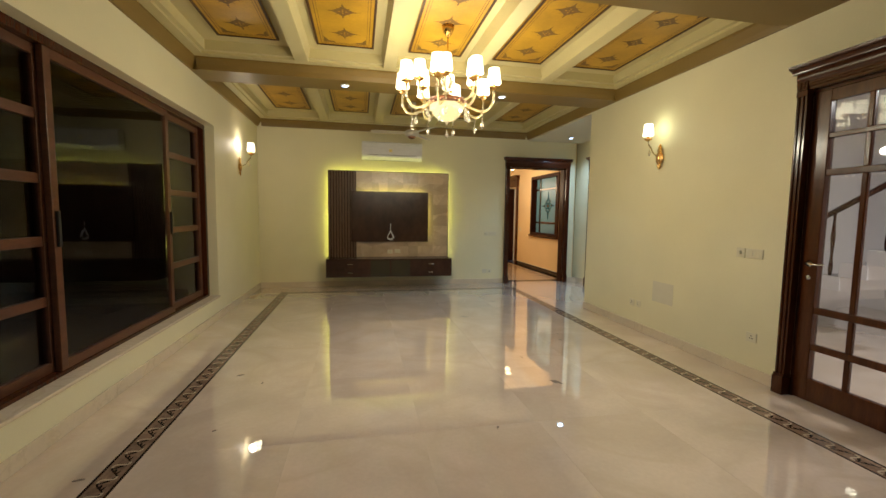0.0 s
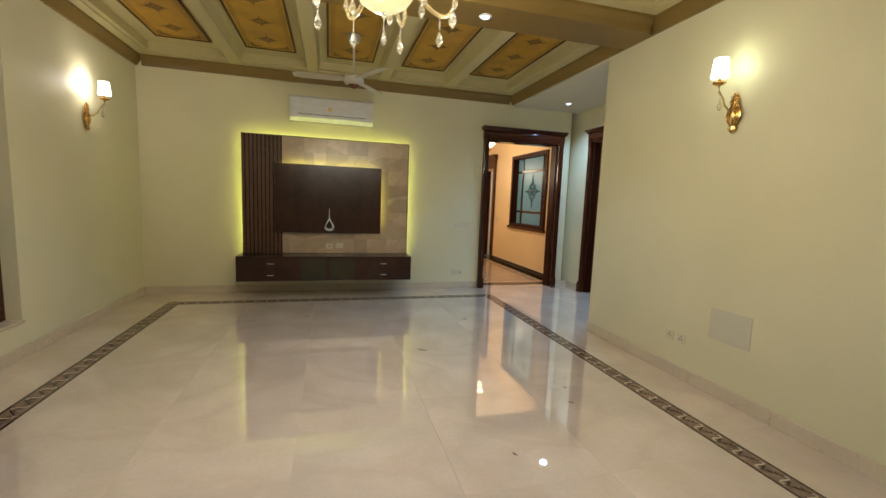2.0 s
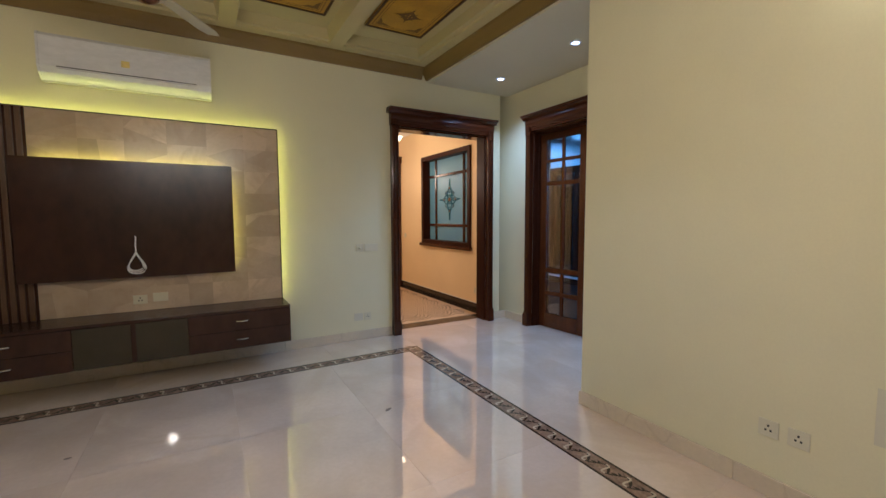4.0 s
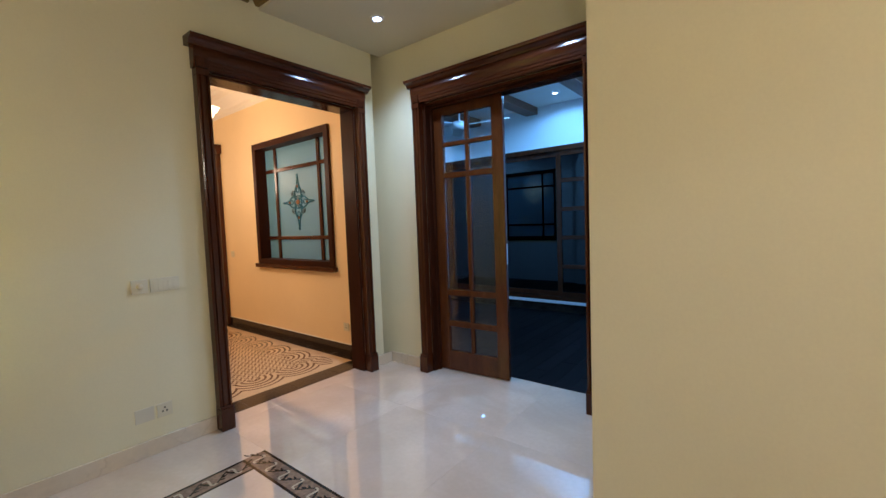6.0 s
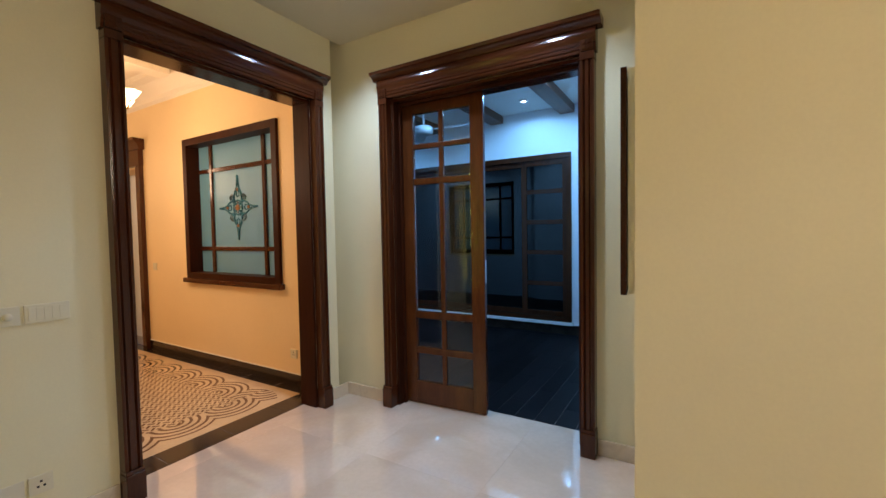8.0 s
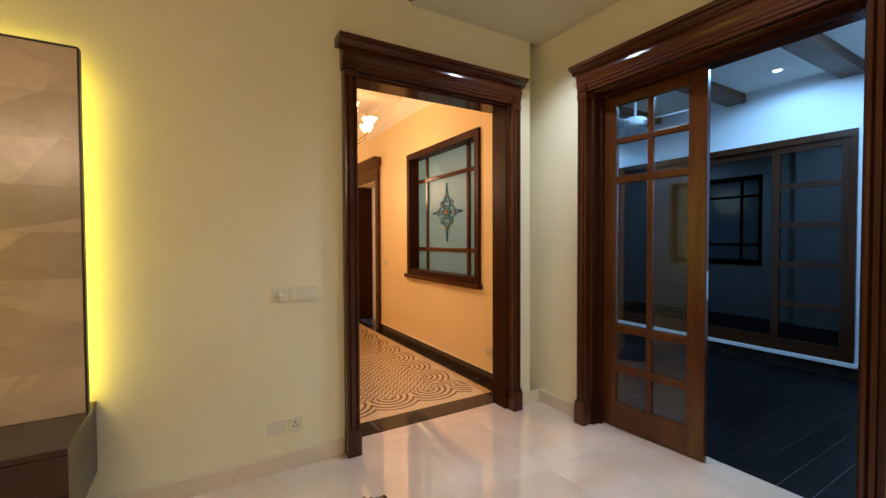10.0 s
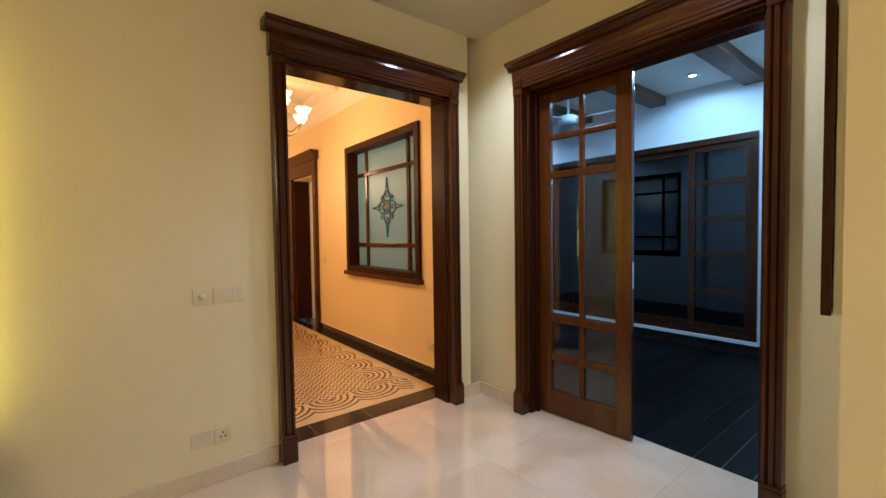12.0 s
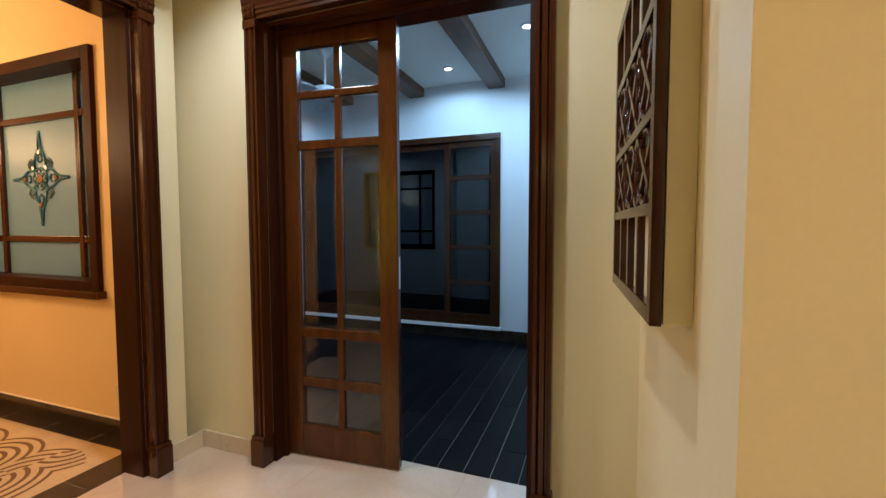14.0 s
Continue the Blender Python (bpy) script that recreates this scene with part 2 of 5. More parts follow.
M = {
    "wall": mat("cream_wall_paint", (0.74, 0.687, 0.468), 0.55, vary=0.035, scale=1.3, grain=0.015, grain_scale=90, bump=0.05),
    "hallwall": mat("peach_wall_paint", (0.84, 0.65, 0.38), 0.55, vary=0.03, scale=1.2, grain=0.015, bump=0.05),
    "blue_wall": mat("white_wall_paint", (0.72, 0.76, 0.78), 0.6, vary=0.03, scale=1.2, grain=0.015, bump=0.05),
    "hall_ceiling": mat("white_hall_ceiling_paint", (0.86, 0.80, 0.70), 0.55, vary=0.02, scale=1.5, grain=0.01),
    "stairwall": mat("stair_hall_paint", (0.82, 0.80, 0.80), 0.6, vary=0.03, scale=1.2, grain=0.015, bump=0.05),
    "cream": mat("cream_ceiling_paint", (0.54, 0.465, 0.24), 0.5, vary=0.03, scale=2, grain=0.01, bump=0.03),
    "olive": mat("olive_brown_ceiling_paint", (0.21, 0.132, 0.032), 0.45, vary=0.05, scale=3, grain=0.02, bump=0.03),
    "white_ceiling": mat("white_ceiling_paint", (0.72, 0.72, 0.68), 0.6, vary=0.02, scale=2, grain=0.01, bump=0.03),
    "alcove_ceiling": mat("cream_flat_ceiling_paint", (0.66, 0.61, 0.46), 0.6, vary=0.02, scale=2, grain=0.01, bump=0.03),
    "gold": mat("gold_painted_panel", (0.46, 0.25, 0.018), 0.4, vary=0.16, scale=3.5, grain=0.06, grain_scale=40),
    "gold_dark": mat("dark_stencil_paint", (0.16, 0.08, 0.02), 0.5, vary=0.2, scale=20, grain=0.1),
    "border_dark": mat("dark_panel_border", (0.06, 0.022, 0.008), 0.45, vary=0.1, scale=10),
    "wood": mat("dark_walnut_stain", (0.056, 0.0145, 0.0052), 0.17, vary=0.25, scale=3.0, grain=0.18, grain_scale=22, bump=0.02, ior=1.42, stretch=(6, 6, 0.6)),
    "wood_h": mat("dark_walnut_stain_flat", (0.056, 0.0145, 0.0052), 0.17, vary=0.25, scale=3.0, grain=0.18, grain_scale=22, bump=0.02, ior=1.42, stretch=(0.6, 0.6, 6)),
    "leafwood": mat("warm_walnut_leaf", (0.074, 0.021, 0.006), 0.2, vary=0.25, scale=3.0, grain=0.18, grain_scale=22, bump=0.02, ior=1.42, stretch=(6, 6, 0.6)),
    "marble": veined("cream_marble", (0.70, 0.565, 0.45), (0.60, 0.465, 0.34), 0.014, 0.9, 0.08, per_object=0.03, amount=0.4, cloud=0.11),
    "sash_wood": mat("brown_sash_wood", (0.105, 0.040, 0.020), 0.35, vary=0.2, scale=3.0, grain=0.15, grain_scale=22, stretch=(1, 1, 6)),
    "matt_wood": mat("matt_walnut_lining", (0.036, 0.0095, 0.0038), 0.42, vary=0.2, scale=3.0, grain=0.15, grain_scale=22, stretch=(6, 6, 0.6), ior=1.2),
    "beam_wood": mat("stained_ceiling_beam", (0.15, 0.062, 0.036), 0.5, vary=0.2, scale=3.0, grain=0.15, grain_scale=22, stretch=(0.6, 6, 6)),
    "joint": mat("marble_joint", (0.52, 0.44, 0.35), 0.5, vary=0.1, scale=30),
    "skirting": veined("cream_marble_skirting", (0.66, 0.56, 0.42), (0.5, 0.4, 0.28), 0.2, 2.0, 0.02, amount=0.4),
    "inlay": mat("brown_marble_inlay", (0.235, 0.155, 0.105), 0.07, vary=0.35, scale=9, grain=0.25, grain_scale=50),
    "inlay_dark": mat("dark_emperador_inlay", (0.035, 0.016, 0.010), 0.09, vary=0.3, scale=8, grain=0.2, grain_scale=40),
    "inlay_light": mat("cream_inlay", (0.50, 0.40, 0.28), 0.09, vary=0.2, scale=12),
    "tile_dark": mat("black_brown_tile", (0.030, 0.020, 0.015), 0.16, vary=0.4, scale=6, grain=0.2, grain_scale=30, per_object=0.2),
    "plank": mat("ebony_plank_tile", (0.0050, 0.0046, 0.0056), 0.4, vary=0.35, scale=3, grain=0.3, grain_scale=18, per_object=0.45, stretch=(1, 8, 1), bump=0.08, ior=1.22),
    "grout": mat("grey_grout", (0.40, 0.38, 0.38), 0.8, vary=0.1, scale=40),
    "night_glass": glass("dark_window_glass", (0.6, 0.65, 0.72), 0.0, 0.5),
    "far_glass": glass("mirroring_night_glass", (0.12, 0.14, 0.16), 0.0, 0.75),
    "pane": glass("clear_pane", (0.93, 0.96, 0.97), 0.0, 0.45),
    # blue light coming through from the dark room is put into the pane's colour
    "frost": mat("blue_lit_frosted_glass", (0.20, 0.46, 0.62), 0.30, vary=0.05, scale=2, grain=0.03, trans=0.35),
    "teal": mat("teal_stained_glass", (0.030, 0.165, 0.25), 0.12, vary=0.3, scale=14),
    "amber_glass": mat("amber_stained_glass", (0.24, 0.13, 0.07), 0.12),
    "lead": mat("came_metal", (0.16, 0.24, 0.28), 0.4, metal=0.8),
    "chrome": mat("satin_chrome", (0.75, 0.75, 0.76), 0.18, metal=1.0),
    "brass": mat("polished_gold_brass", (0.66, 0.40, 0.13), 0.22, metal=1.0, vary=0.15, scale=30),
    "copper": mat("antique_bronze", (0.26, 0.12, 0.08), 0.25, metal=0.8, vary=0.2, scale=20),
    "crystal": mat("cut_crystal", (0.98, 0.95, 0.86), 0.02, trans=0.85, ior=1.5),
    "honey": mat("honey_glass_arm", (0.88, 0.74, 0.42), 0.06, trans=0.7, ior=1.45),
    "shade": mat("lit_white_shade", (0.9, 0.88, 0.8), 0.6, emit=5.0, emit_colour=(1.0, 0.90, 0.62)),
    "shade_hall": mat("lit_amber_shade", (0.9, 0.8, 0.6), 0.6, emit=6.0, emit_colour=(1.0, 0.74, 0.40)),
    "bowl": mat("lit_crystal_bowl", (0.86, 0.76, 0.50), 0.05, emit=0.30, emit_colour=(1.0, 0.85, 0.5), trans=0.8),
    "spot": mat("lit_spot_lens", (0.9, 0.95, 1.0), 0.4, emit=9.0, emit_colour=(0.42, 0.62, 1.0)),
    "bulb": mat("lit_bulb", (0.95, 0.93, 0.85), 0.4, emit=45.0, emit_colour=(1.0, 0.90, 0.68)),
    "white_trim": mat("white_enamel", (0.80, 0.80, 0.80), 0.35),
    "fan_paint": mat("ivory_fan_enamel", (0.50, 0.46, 0.38), 0.35, vary=0.04, scale=10),
    "ac": mat("white_ac_plastic", (0.74, 0.74, 0.74), 0.16, vary=0.04, scale=8, grain=0.03, grain_scale=16, bump=1.0, coat=0.5, stretch=(1, 1, 2.5)),
    "plastic": mat("white_switch_plastic", (0.68, 0.635, 0.475), 0.35, vary=0.02, scale=20),
    "amber_pale": mat("pale_yellow_label", (0.70, 0.55, 0.18), 0.4, vary=0.2, scale=30),
    "dark": mat("black_plastic", (0.012, 0.012, 0.012), 0.4),
    "cover": mat("pale_grey_cover", (0.64, 0.60, 0.47), 0.5, vary=0.03, scale=9),
    "tvwood": mat("gloss_dark_laminate", (0.042, 0.017, 0.0105), 0.26, vary=0.25, scale=3, grain=0.15, grain_scale=14, coat=0.06, stretch=(1, 1, 0.6)),
    "slat": mat("brown_fluted_laminate", (0.105, 0.055, 0.028), 0.4, vary=0.2, scale=4, grain=0.2, grain_scale=30, stretch=(6, 6, 0.5)),
    "tvstone": veined("beige_stone_laminate", (0.52, 0.40, 0.28), (0.42, 0.30, 0.20), 0.22, 1.6, 0.06, per_object=0.17, amount=0.4, cloud=0.18),
    "smoked": mat("smoked_glass_door", (0.036, 0.028, 0.016), 0.06, vary=0.1, scale=5, coat=0.5),
    "led": mat("lime_led_strip", (0.8, 1.0, 0.2), 0.5, emit=12, emit_colour=LED),
    # backdrop outside the windows, the dark of night put into its colour
    "night": mat("night_dark_backdrop", (0.05, 0.055, 0.07), 0.9, vary=0.2, scale=2),
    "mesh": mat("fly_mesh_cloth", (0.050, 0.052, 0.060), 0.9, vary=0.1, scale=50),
}


def mosaic(name):
    """A basket weave of dark chips on cream, turning back in scallops along the border."""
    m = mat(name, (0.62, 0.45, 0.27), 0.14, vary=0.1, scale=5, grain=0.06)
    n, l = m.node_tree.nodes, m.node_tree.links
    b = n["Principled BSDF"]
    base = b.inputs["Base Color"].links[0].from_socket
    tc = n.new("ShaderNodeTexCoord")

    def ma(op, a, c=None, d=None):
        k = n.new("ShaderNodeMath")
        k.operation = op
        for i, q in enumerate((a, c, d)):
            if q is None:
                continue
            if isinstance(q, (int, float)):
                k.inputs[i].default_value = q
            else:
                l.new(q, k.inputs[i])
        return k.outputs[0]

    sep = n.new("ShaderNodeSeparateXYZ")
    l.new(tc.outputs["Object"], sep.inputs[0])
    # scallops of rings along the border, each round a centre set in from the edge
    edge_x = ma("SUBTRACT", MX1, sep.outputs[0])
    edge_y = ma("SUBTRACT", sep.outputs[1], MY0)

    def scallop(edge, along, middle, pitch=0.385, inset=0.36):
        c = ma("MULTIPLY", ma("SUBTRACT", ma("FRACT", ma("DIVIDE", ma("ADD", along, 100.5 * pitch - middle), pitch)), 0.5), pitch)
        h = ma("SUBTRACT", edge, inset)
        d = ma("SQRT", ma("ADD", ma("MULTIPLY", c, c), ma("MULTIPLY", h, h)))
        ring = ma("GREATER_THAN", ma("SINE", ma("MULTIPLY", ma("SUBTRACT", d, 0.255), 6.2832 / 0.054)), 0.30)
        near = ma("LESS_THAN", edge, inset)
        zone = ma("MULTIPLY", near, ma("MULTIPLY", ma("GREATER_THAN", d, 0.045), ma("LESS_THAN", d, 0.277)))
        return zone, ring, ma("MULTIPLY", near, ma("GREATER_THAN", d, 0.277))
    zx, rx_, ox = scallop(edge_x, sep.outputs[1], 8.735)
    zy, ry_, oy = scallop(edge_y, sep.outputs[0], 3.985)
    # basket weave in the middle of each round: short dashes on two crossing sets of lines
    k = 0.050
    u = ma("MULTIPLY", ma("ADD", ma("ADD", sep.outputs[0], sep.outputs[1]), 200.0), 0.7071 / k)
    v = ma("MULTIPLY", ma("ADD", ma("SUBTRACT", sep.outputs[0], sep.outputs[1]), 200.0), 0.7071 / k)
    fu, fv = ma("FRACT", u), ma("FRACT", v)
    odd = ma("MODULO", ma("ADD", ma("FLOOR", u), ma("FLOOR", v)), 2.0)
    even = ma("SUBTRACT", 1.0, odd)
    dash = ma("ADD", ma("MULTIPLY", ma("LESS_THAN", ma("ABSOLUTE", ma("SUBTRACT", fu, 0.5)), 0.18), odd), ma("MULTIPLY", ma("LESS_THAN", ma("ABSOLUTE", ma("SUBTRACT", fv, 0.5)), 0.18), even))
    def choose(zone, inside, outside):
        return ma("ADD", ma("MULTIPLY", zone, inside), ma("MULTIPLY", ma("SUBTRACT", 1.0, zone), outside))
    dark = choose(zx, rx_, dash)
    dark = choose(zy, ry_, dark)
    dark = ma("MULTIPLY", dark, ma("SUBTRACT", 1.0, ma("MAXIMUM", ox, oy)))
    mx = n.new("ShaderNodeMix")
    mx.data_type = "RGBA"
    l.new(ma("MULTIPLY", dark, 0.9), mx.inputs[0]), l.new(base, mx.inputs[6])
    mx.inputs[7].default_value = (0.12, 0.045, 0.016, 1)
    l.new(mx.outputs[2], b.inputs["Base Color"])
    return m


M["mosaic"] = mosaic("ring_mosaic")
_stone = M["marble"].node_tree.nodes["Principled BSDF"].inputs
_stone["IOR"].default_value, _stone["Coat Weight"].default_value, _stone["Coat IOR"].default_value, _stone["Coat Roughness"].default_value = 1.6, 1.0, 1.95, 0.006

# ---------------------------------------------------------------- builders


class Build:
    """A bmesh with a list of materials; every call adds a closed piece."""

    def __init__(self, *names):
        self.bm, self.names = bmesh.new(), list(names)

    def _paint(self, faces, m, smooth=False):
        for f in faces:
            f.material_index, f.smooth = m, smooth

    def box(self, x0, x1, y0, y1, z0, z1, m=0, bevel=0.0):
        v = [self.bm.verts.new(p) for p in ((x0, y0, z0), (x1, y0, z0), (x1, y1, z0), (x0, y1, z0), (x0, y0, z1), (x1, y0, z1), (x1, y1, z1), (x0, y1, z1))]
        f = [self.bm.faces.new([v[i] for i in q]) for q in ((3, 2, 1, 0), (4, 5, 6, 7), (0, 1, 5, 4), (1, 2, 6, 5), (2, 3, 7, 6), (3, 0, 4, 7))]
        self._paint(f, m)
        if bevel:
            edges = list({e for q in f for e in q.edges})
            r = bmesh.ops.bevel(self.bm, geom=edges, offset=bevel, segments=2, affect="EDGES", profile=0.6)
            self._paint(r["faces"], m)
        return self

    def prism(self, points, axis, a, b, m=0):
        """A closed outline swept along an axis from a to b. The outline is in the two other axes, in their order."""
        def put(p, t):
            return {"x": (t, p[0], p[1]), "y": (p[0], t, p[1]), "z": (p[0], p[1], t)}[axis]
        lo, hi = ([self.bm.verts.new(put(p, t)) for p in points] for t in (a, b))
        n = len(points)
        f = [self.bm.faces.new(lo[::-1]), self.bm.faces.new(hi)]
        f += [self.bm.faces.new((lo[i], lo[(i + 1) % n], hi[(i + 1) % n], hi[i])) for i in range(n)]
        self._paint(f, m)
        return self

    def lathe(self, profile, cx=0, cy=0, seg=20, m=0, flute=0.0, flutes=0):
        """Turns (radius, z) pairs about an upright axis."""
        rings = []
        for r, z in profile:
            ring = []
            for i in range(seg):
                a = 2 * math.pi * i / seg
                q = r * (1 + (flute * math.cos(flutes * a) if flutes else 0))
                ring.append(self.bm.verts.new((cx + q * math.cos(a), cy + q * math.sin(a), z)))
            rings.append(ring)
        f = []
        for p, q in zip(rings, rings[1:]):
            f += [self.bm.faces.new((p[i], p[(i + 1) % seg], q[(i + 1) % seg], q[i])) for i in range(seg)]
        f += [self.bm.faces.new(rings[0][::-1]), self.bm.faces.new(rings[-1])]
        self._paint(f, m, True)
        return self

    def tube(self, points, r, seg=8, m=0, r_end=None):
        """A round bar along points."""
        pts = [Vector(p) for p in points]
        rings = []
        for i, p in enumerate(pts):
            d = (pts[min(i + 1, len(pts) - 1)] - pts[max(i - 1, 0)]).normalized()
            u = d.cross(Vector((0.3, 0.2, 1)) if abs(d.z) < 0.95 else Vector((1, 0.1, 0))).normalized()
            w = d.cross(u)
            k = r if r_end is None else r + (r_end - r) * i / (len(pts) - 1)
            rings.append([self.bm.verts.new(p + k * (math.cos(2 * math.pi * j / seg) * u + math.sin(2 * math.pi * j / seg) * w)) for j in range(seg)])
        f = []
        for p, q in zip(rings, rings[1:]):
            f += [self.bm.faces.new((p[j], p[(j + 1) % seg], q[(j + 1) % seg], q[j])) for j in range(seg)]
        f += [self.bm.faces.new(rings[0][::-1]), self.bm.faces.new(rings[-1])]
        self._paint(f, m, True)
        return self

    def slab(self, points, z0, z1, m=0):
        return self.prism(points, "z", z0, z1, m)

    def turned(self, m4):
        bmesh.ops.transform(self.bm, matrix=m4, verts=self.bm.verts)
        return self

    def mesh(self, name):
        bmesh.ops.recalc_face_normals(self.bm, faces=self.bm.faces)
        d = bpy.data.meshes.new(name)
        self.bm.to_mesh(d)
        self.bm.free()
        for k in self.names:
            d.materials.append(M[k])
        return d


def part(name, b, parent=None, label="", m=None):
    ob = new(name, b.mesh(name) if isinstance(b, Build) else b)
    if parent is not None:
        ob.parent = parent
    if m is not None:
        ob.matrix_local = m
    return tagged(ob, label)


def thing(name, m, label, category, group="", kind=""):
    ob = new(name)
    ob.empty_display_size = 0.1
    ob.matrix_world = m
    return tagged(ob, label, category, group, kind)


def structure(name, b, label, category):
    return tagged(new(name, b.mesh(name)), label, category, kind="structure")


def wall_with_holes(axis, p0, p1, a0, a1, z0, z1, holes, mats, m=0):
    """A wall between planes p0 and p1, from a0 to a1 along it, with (a, b, low, high) openings cut through."""
    b = Build(*mats)

    def bx(s, e, lo, hi):
        if e - s > 1e-4 and hi - lo > 1e-4:
            b.box(*((s, e, p0, p1) if axis == "x" else (p0, p1, s, e)), lo, hi, m)
    at = a0
    for s, e, lo, hi in sorted(holes):
        bx(at, s, z0, z1), bx(s, e, z0, lo), bx(s, e, hi, z1)
        at = e
    bx(at, a1, z0, z1)
    return b


# ---------------------------------------------------------------- main room: walls
WINDOW = (-0.6, 5.745, 0.29, 2.53)
DOOR3 = (1.00, 2.472, 0.0, 2.43)
OPEN_X = (3.065, 4.325)
OPEN_Y = (6.09, 7.545)
ZD = 2.43
structure("wall_west", wall_with_holes("y", XL - 0.25, XL, YN, YB, 0, 3.4, [WINDOW], ["wall"]), "cream painted wall with a wide window opening", "wall")
structure("wall_north", wall_with_holes("x", YB, YH, XL - 0.25, HX1, 0, 3.4, [(OPEN_X[0], OPEN_X[1], 0, ZD)], ["wall"]), "cream painted wall behind the television unit", "wall")
structure("wall_east", wall_with_holes("y", XR, XR + 0.2, YN, YR - 0.2, 0, 3.4, [DOOR3], ["wall"]), "cream painted wall with a crystal sconce", "wall")
structure("wall_return", Build("wall").box(XR, XD + 0.25, YR - 0.2, YR, 0, 3.4), "cream return wall of the alcove", "wall")
structure("wall_alcove", wall_with_holes("y", XD, XD + 0.25, YR, YH, 0, 3.4, [(OPEN_Y[0], OPEN_Y[1], 0, ZD)], ["wall"]), "cream wall around the glazed double door", "wall")
structure("wall_south", Build("wall").box(XL - 0.25, XR + 0.2, YN - 0.25, YN, 0, 3.4), "cream painted wall", "wall")


def skirting(pieces, name, mname, label, h=0.10):
    """Stone skirting in lengths, each a piece of its own."""
    root = thing(name, pose(0, 0, 0), label, "skirting", kind="structure")
    for x0, x1, y0, y1 in pieces:
        long_x = (x1 - x0) > (y1 - y0)
        length = (x1 - x0) if long_x else (y1 - y0)
        k = max(1, round(length / 1.2))
        for i in range(k):
            if long_x:
                w = (x1 - x0) / k
                b = Build(mname).box(x0 + i * w + 0.001, x0 + (i + 1) * w - 0.001, y0, y1, 0, h, 0, 0.004)
            else:
                w = (y1 - y0) / k
                b = Build(mname).box(x0, x1, y0 + i * w + 0.001, y0 + (i + 1) * w - 0.001, 0, h, 0, 0.004)
            part("skirting_piece", b, root)
    return root


S = 0.014
skirting([(XL, XL + S, YN, YB - S), (XL, 2.978, YB - S, YB), (4.412, XD - S, YB - S, YB), (XD - S, XD, 7.632, YB), (XD - S, XD, YR + S, 6.003),
          (XR, XD - S, YR, YR + S), (XR - S, XR, 2.559, YR + S), (XR - S, XR, YN, 0.913)], "baseboard", "skirting", "polished cream marble skirting along the wall foot")

# ---------------------------------------------------------------- main room: ceiling
PITCH, PX0, PHW = 0.98, 0.86, 0.30
BEAMS = [(-0.15, 0.23), (2.30, 2.70), (5.02, 5.40)]
BAYS = [(-2.6, -0.15), (0.23, 2.30), (2.70, 5.02), (5.40, YB)]
PANELS = [(-2.2, -0.6), (0.55, 1.95), (3.0, 4.58), (5.78, 7.55)]
ceil = Build("cream", "olive", "gold", "border_dark", "gold_dark", "alcove_ceiling")
ceil.box(XL, XR, YN, YB, ZT + 0.03, 3.4, 0)
CW, CH = 0.085, 0.13                            # cornice: projection and height


def cornice_y(x, s, y0, y1):
    low = ZC
    ceil.prism([(x, low), (x + s * 0.025, low), (x + s * 0.045, low + 0.04), (x + s * CW, ZC + CH - 0.03), (x + s * CW, ZC + CH), (x, ZC + CH)], "y", y0, y1, 1)


def cornice_x(y, s, x0, x1):
    ceil.prism([(y, ZC), (y + s * 0.025, ZC), (y + s * 0.045, ZC + 0.05), (y + s * CW, ZC + CH - 0.03), (y + s * CW, ZC + CH), (y, ZC + CH)], "x", x0, x1, 1)


def star(cx, cy, r, z, m):
    """A stencilled four-pointed medallion with hollow sides, cut through with light lozenges, and a spear on each point."""
    out = []
    for i in range(40):
        a = 2 * math.pi * i / 40
        k = (abs(math.cos(a)) ** 0.8 + abs(math.sin(a)) ** 0.8) ** -1.25
        out.append((cx + 1.12 * r * k * math.cos(a), cy + r * k * math.sin(a)))
    ceil.slab(out, z - 0.001, z, m)
    q = r * 0.15
    for i, j in ((0, 0), (2, 0), (-2, 0), (0, 2), (0, -2)):
        x, y = cx + i * q, cy + j * q
        ceil.slab([(x - q * 0.6, y), (x, y - q * 0.6), (x + q * 0.6, y), (x, y + q * 0.6)], z - 0.0018, z - 0.0009, 2)
    for i in range(4):
        a = math.pi / 2 * i
        u, w = Vector((math.cos(a), math.sin(a))), Vector((-math.sin(a), math.cos(a)))
        for pts in (((0.95, -0.04), (1.08, -0.09), (1.2, -0.02), (1.5, 0), (1.2, 0.02), (1.08, 0.09), (0.95, 0.04)), ((0.34, 0.40), (0.44, 0.36), (0.66, 0.66), (0.46, 0.52))):
            tip = [Vector((cx, cy)) + u * r * p + w * r * t for p, t in pts]
            ceil.slab([tuple(p) for p in tip], z - 0.0012, z - 0.0002, m)


def corner_scroll(cx, cy, sx, sy, r, z):
    pts = [(cx, cy), (cx + sx * r, cy), (cx + sx * r * 0.72, cy + sy * r * 0.22), (cx + sx * r * 0.34, cy + sy * r * 0.30), (cx + sx * r * 0.24, cy + sy * r * 0.62), (cx, cy + sy * r)]
    ceil.slab(pts, z - 0.001, z, 4)


def rect_ring(x0, x1, y0, y1, w, z0, z1, m):
    ceil.box(x0, x1, y0, y0 + w, z0, z1, m), ceil.box(x0, x1, y1 - w, y1, z0, z1, m)
    ceil.box(x0, x0 + w, y0 + w, y1 - w, z0, z1, m), ceil.box(x1 - w, x1, y0 + w, y1 - w, z0, z1, m)


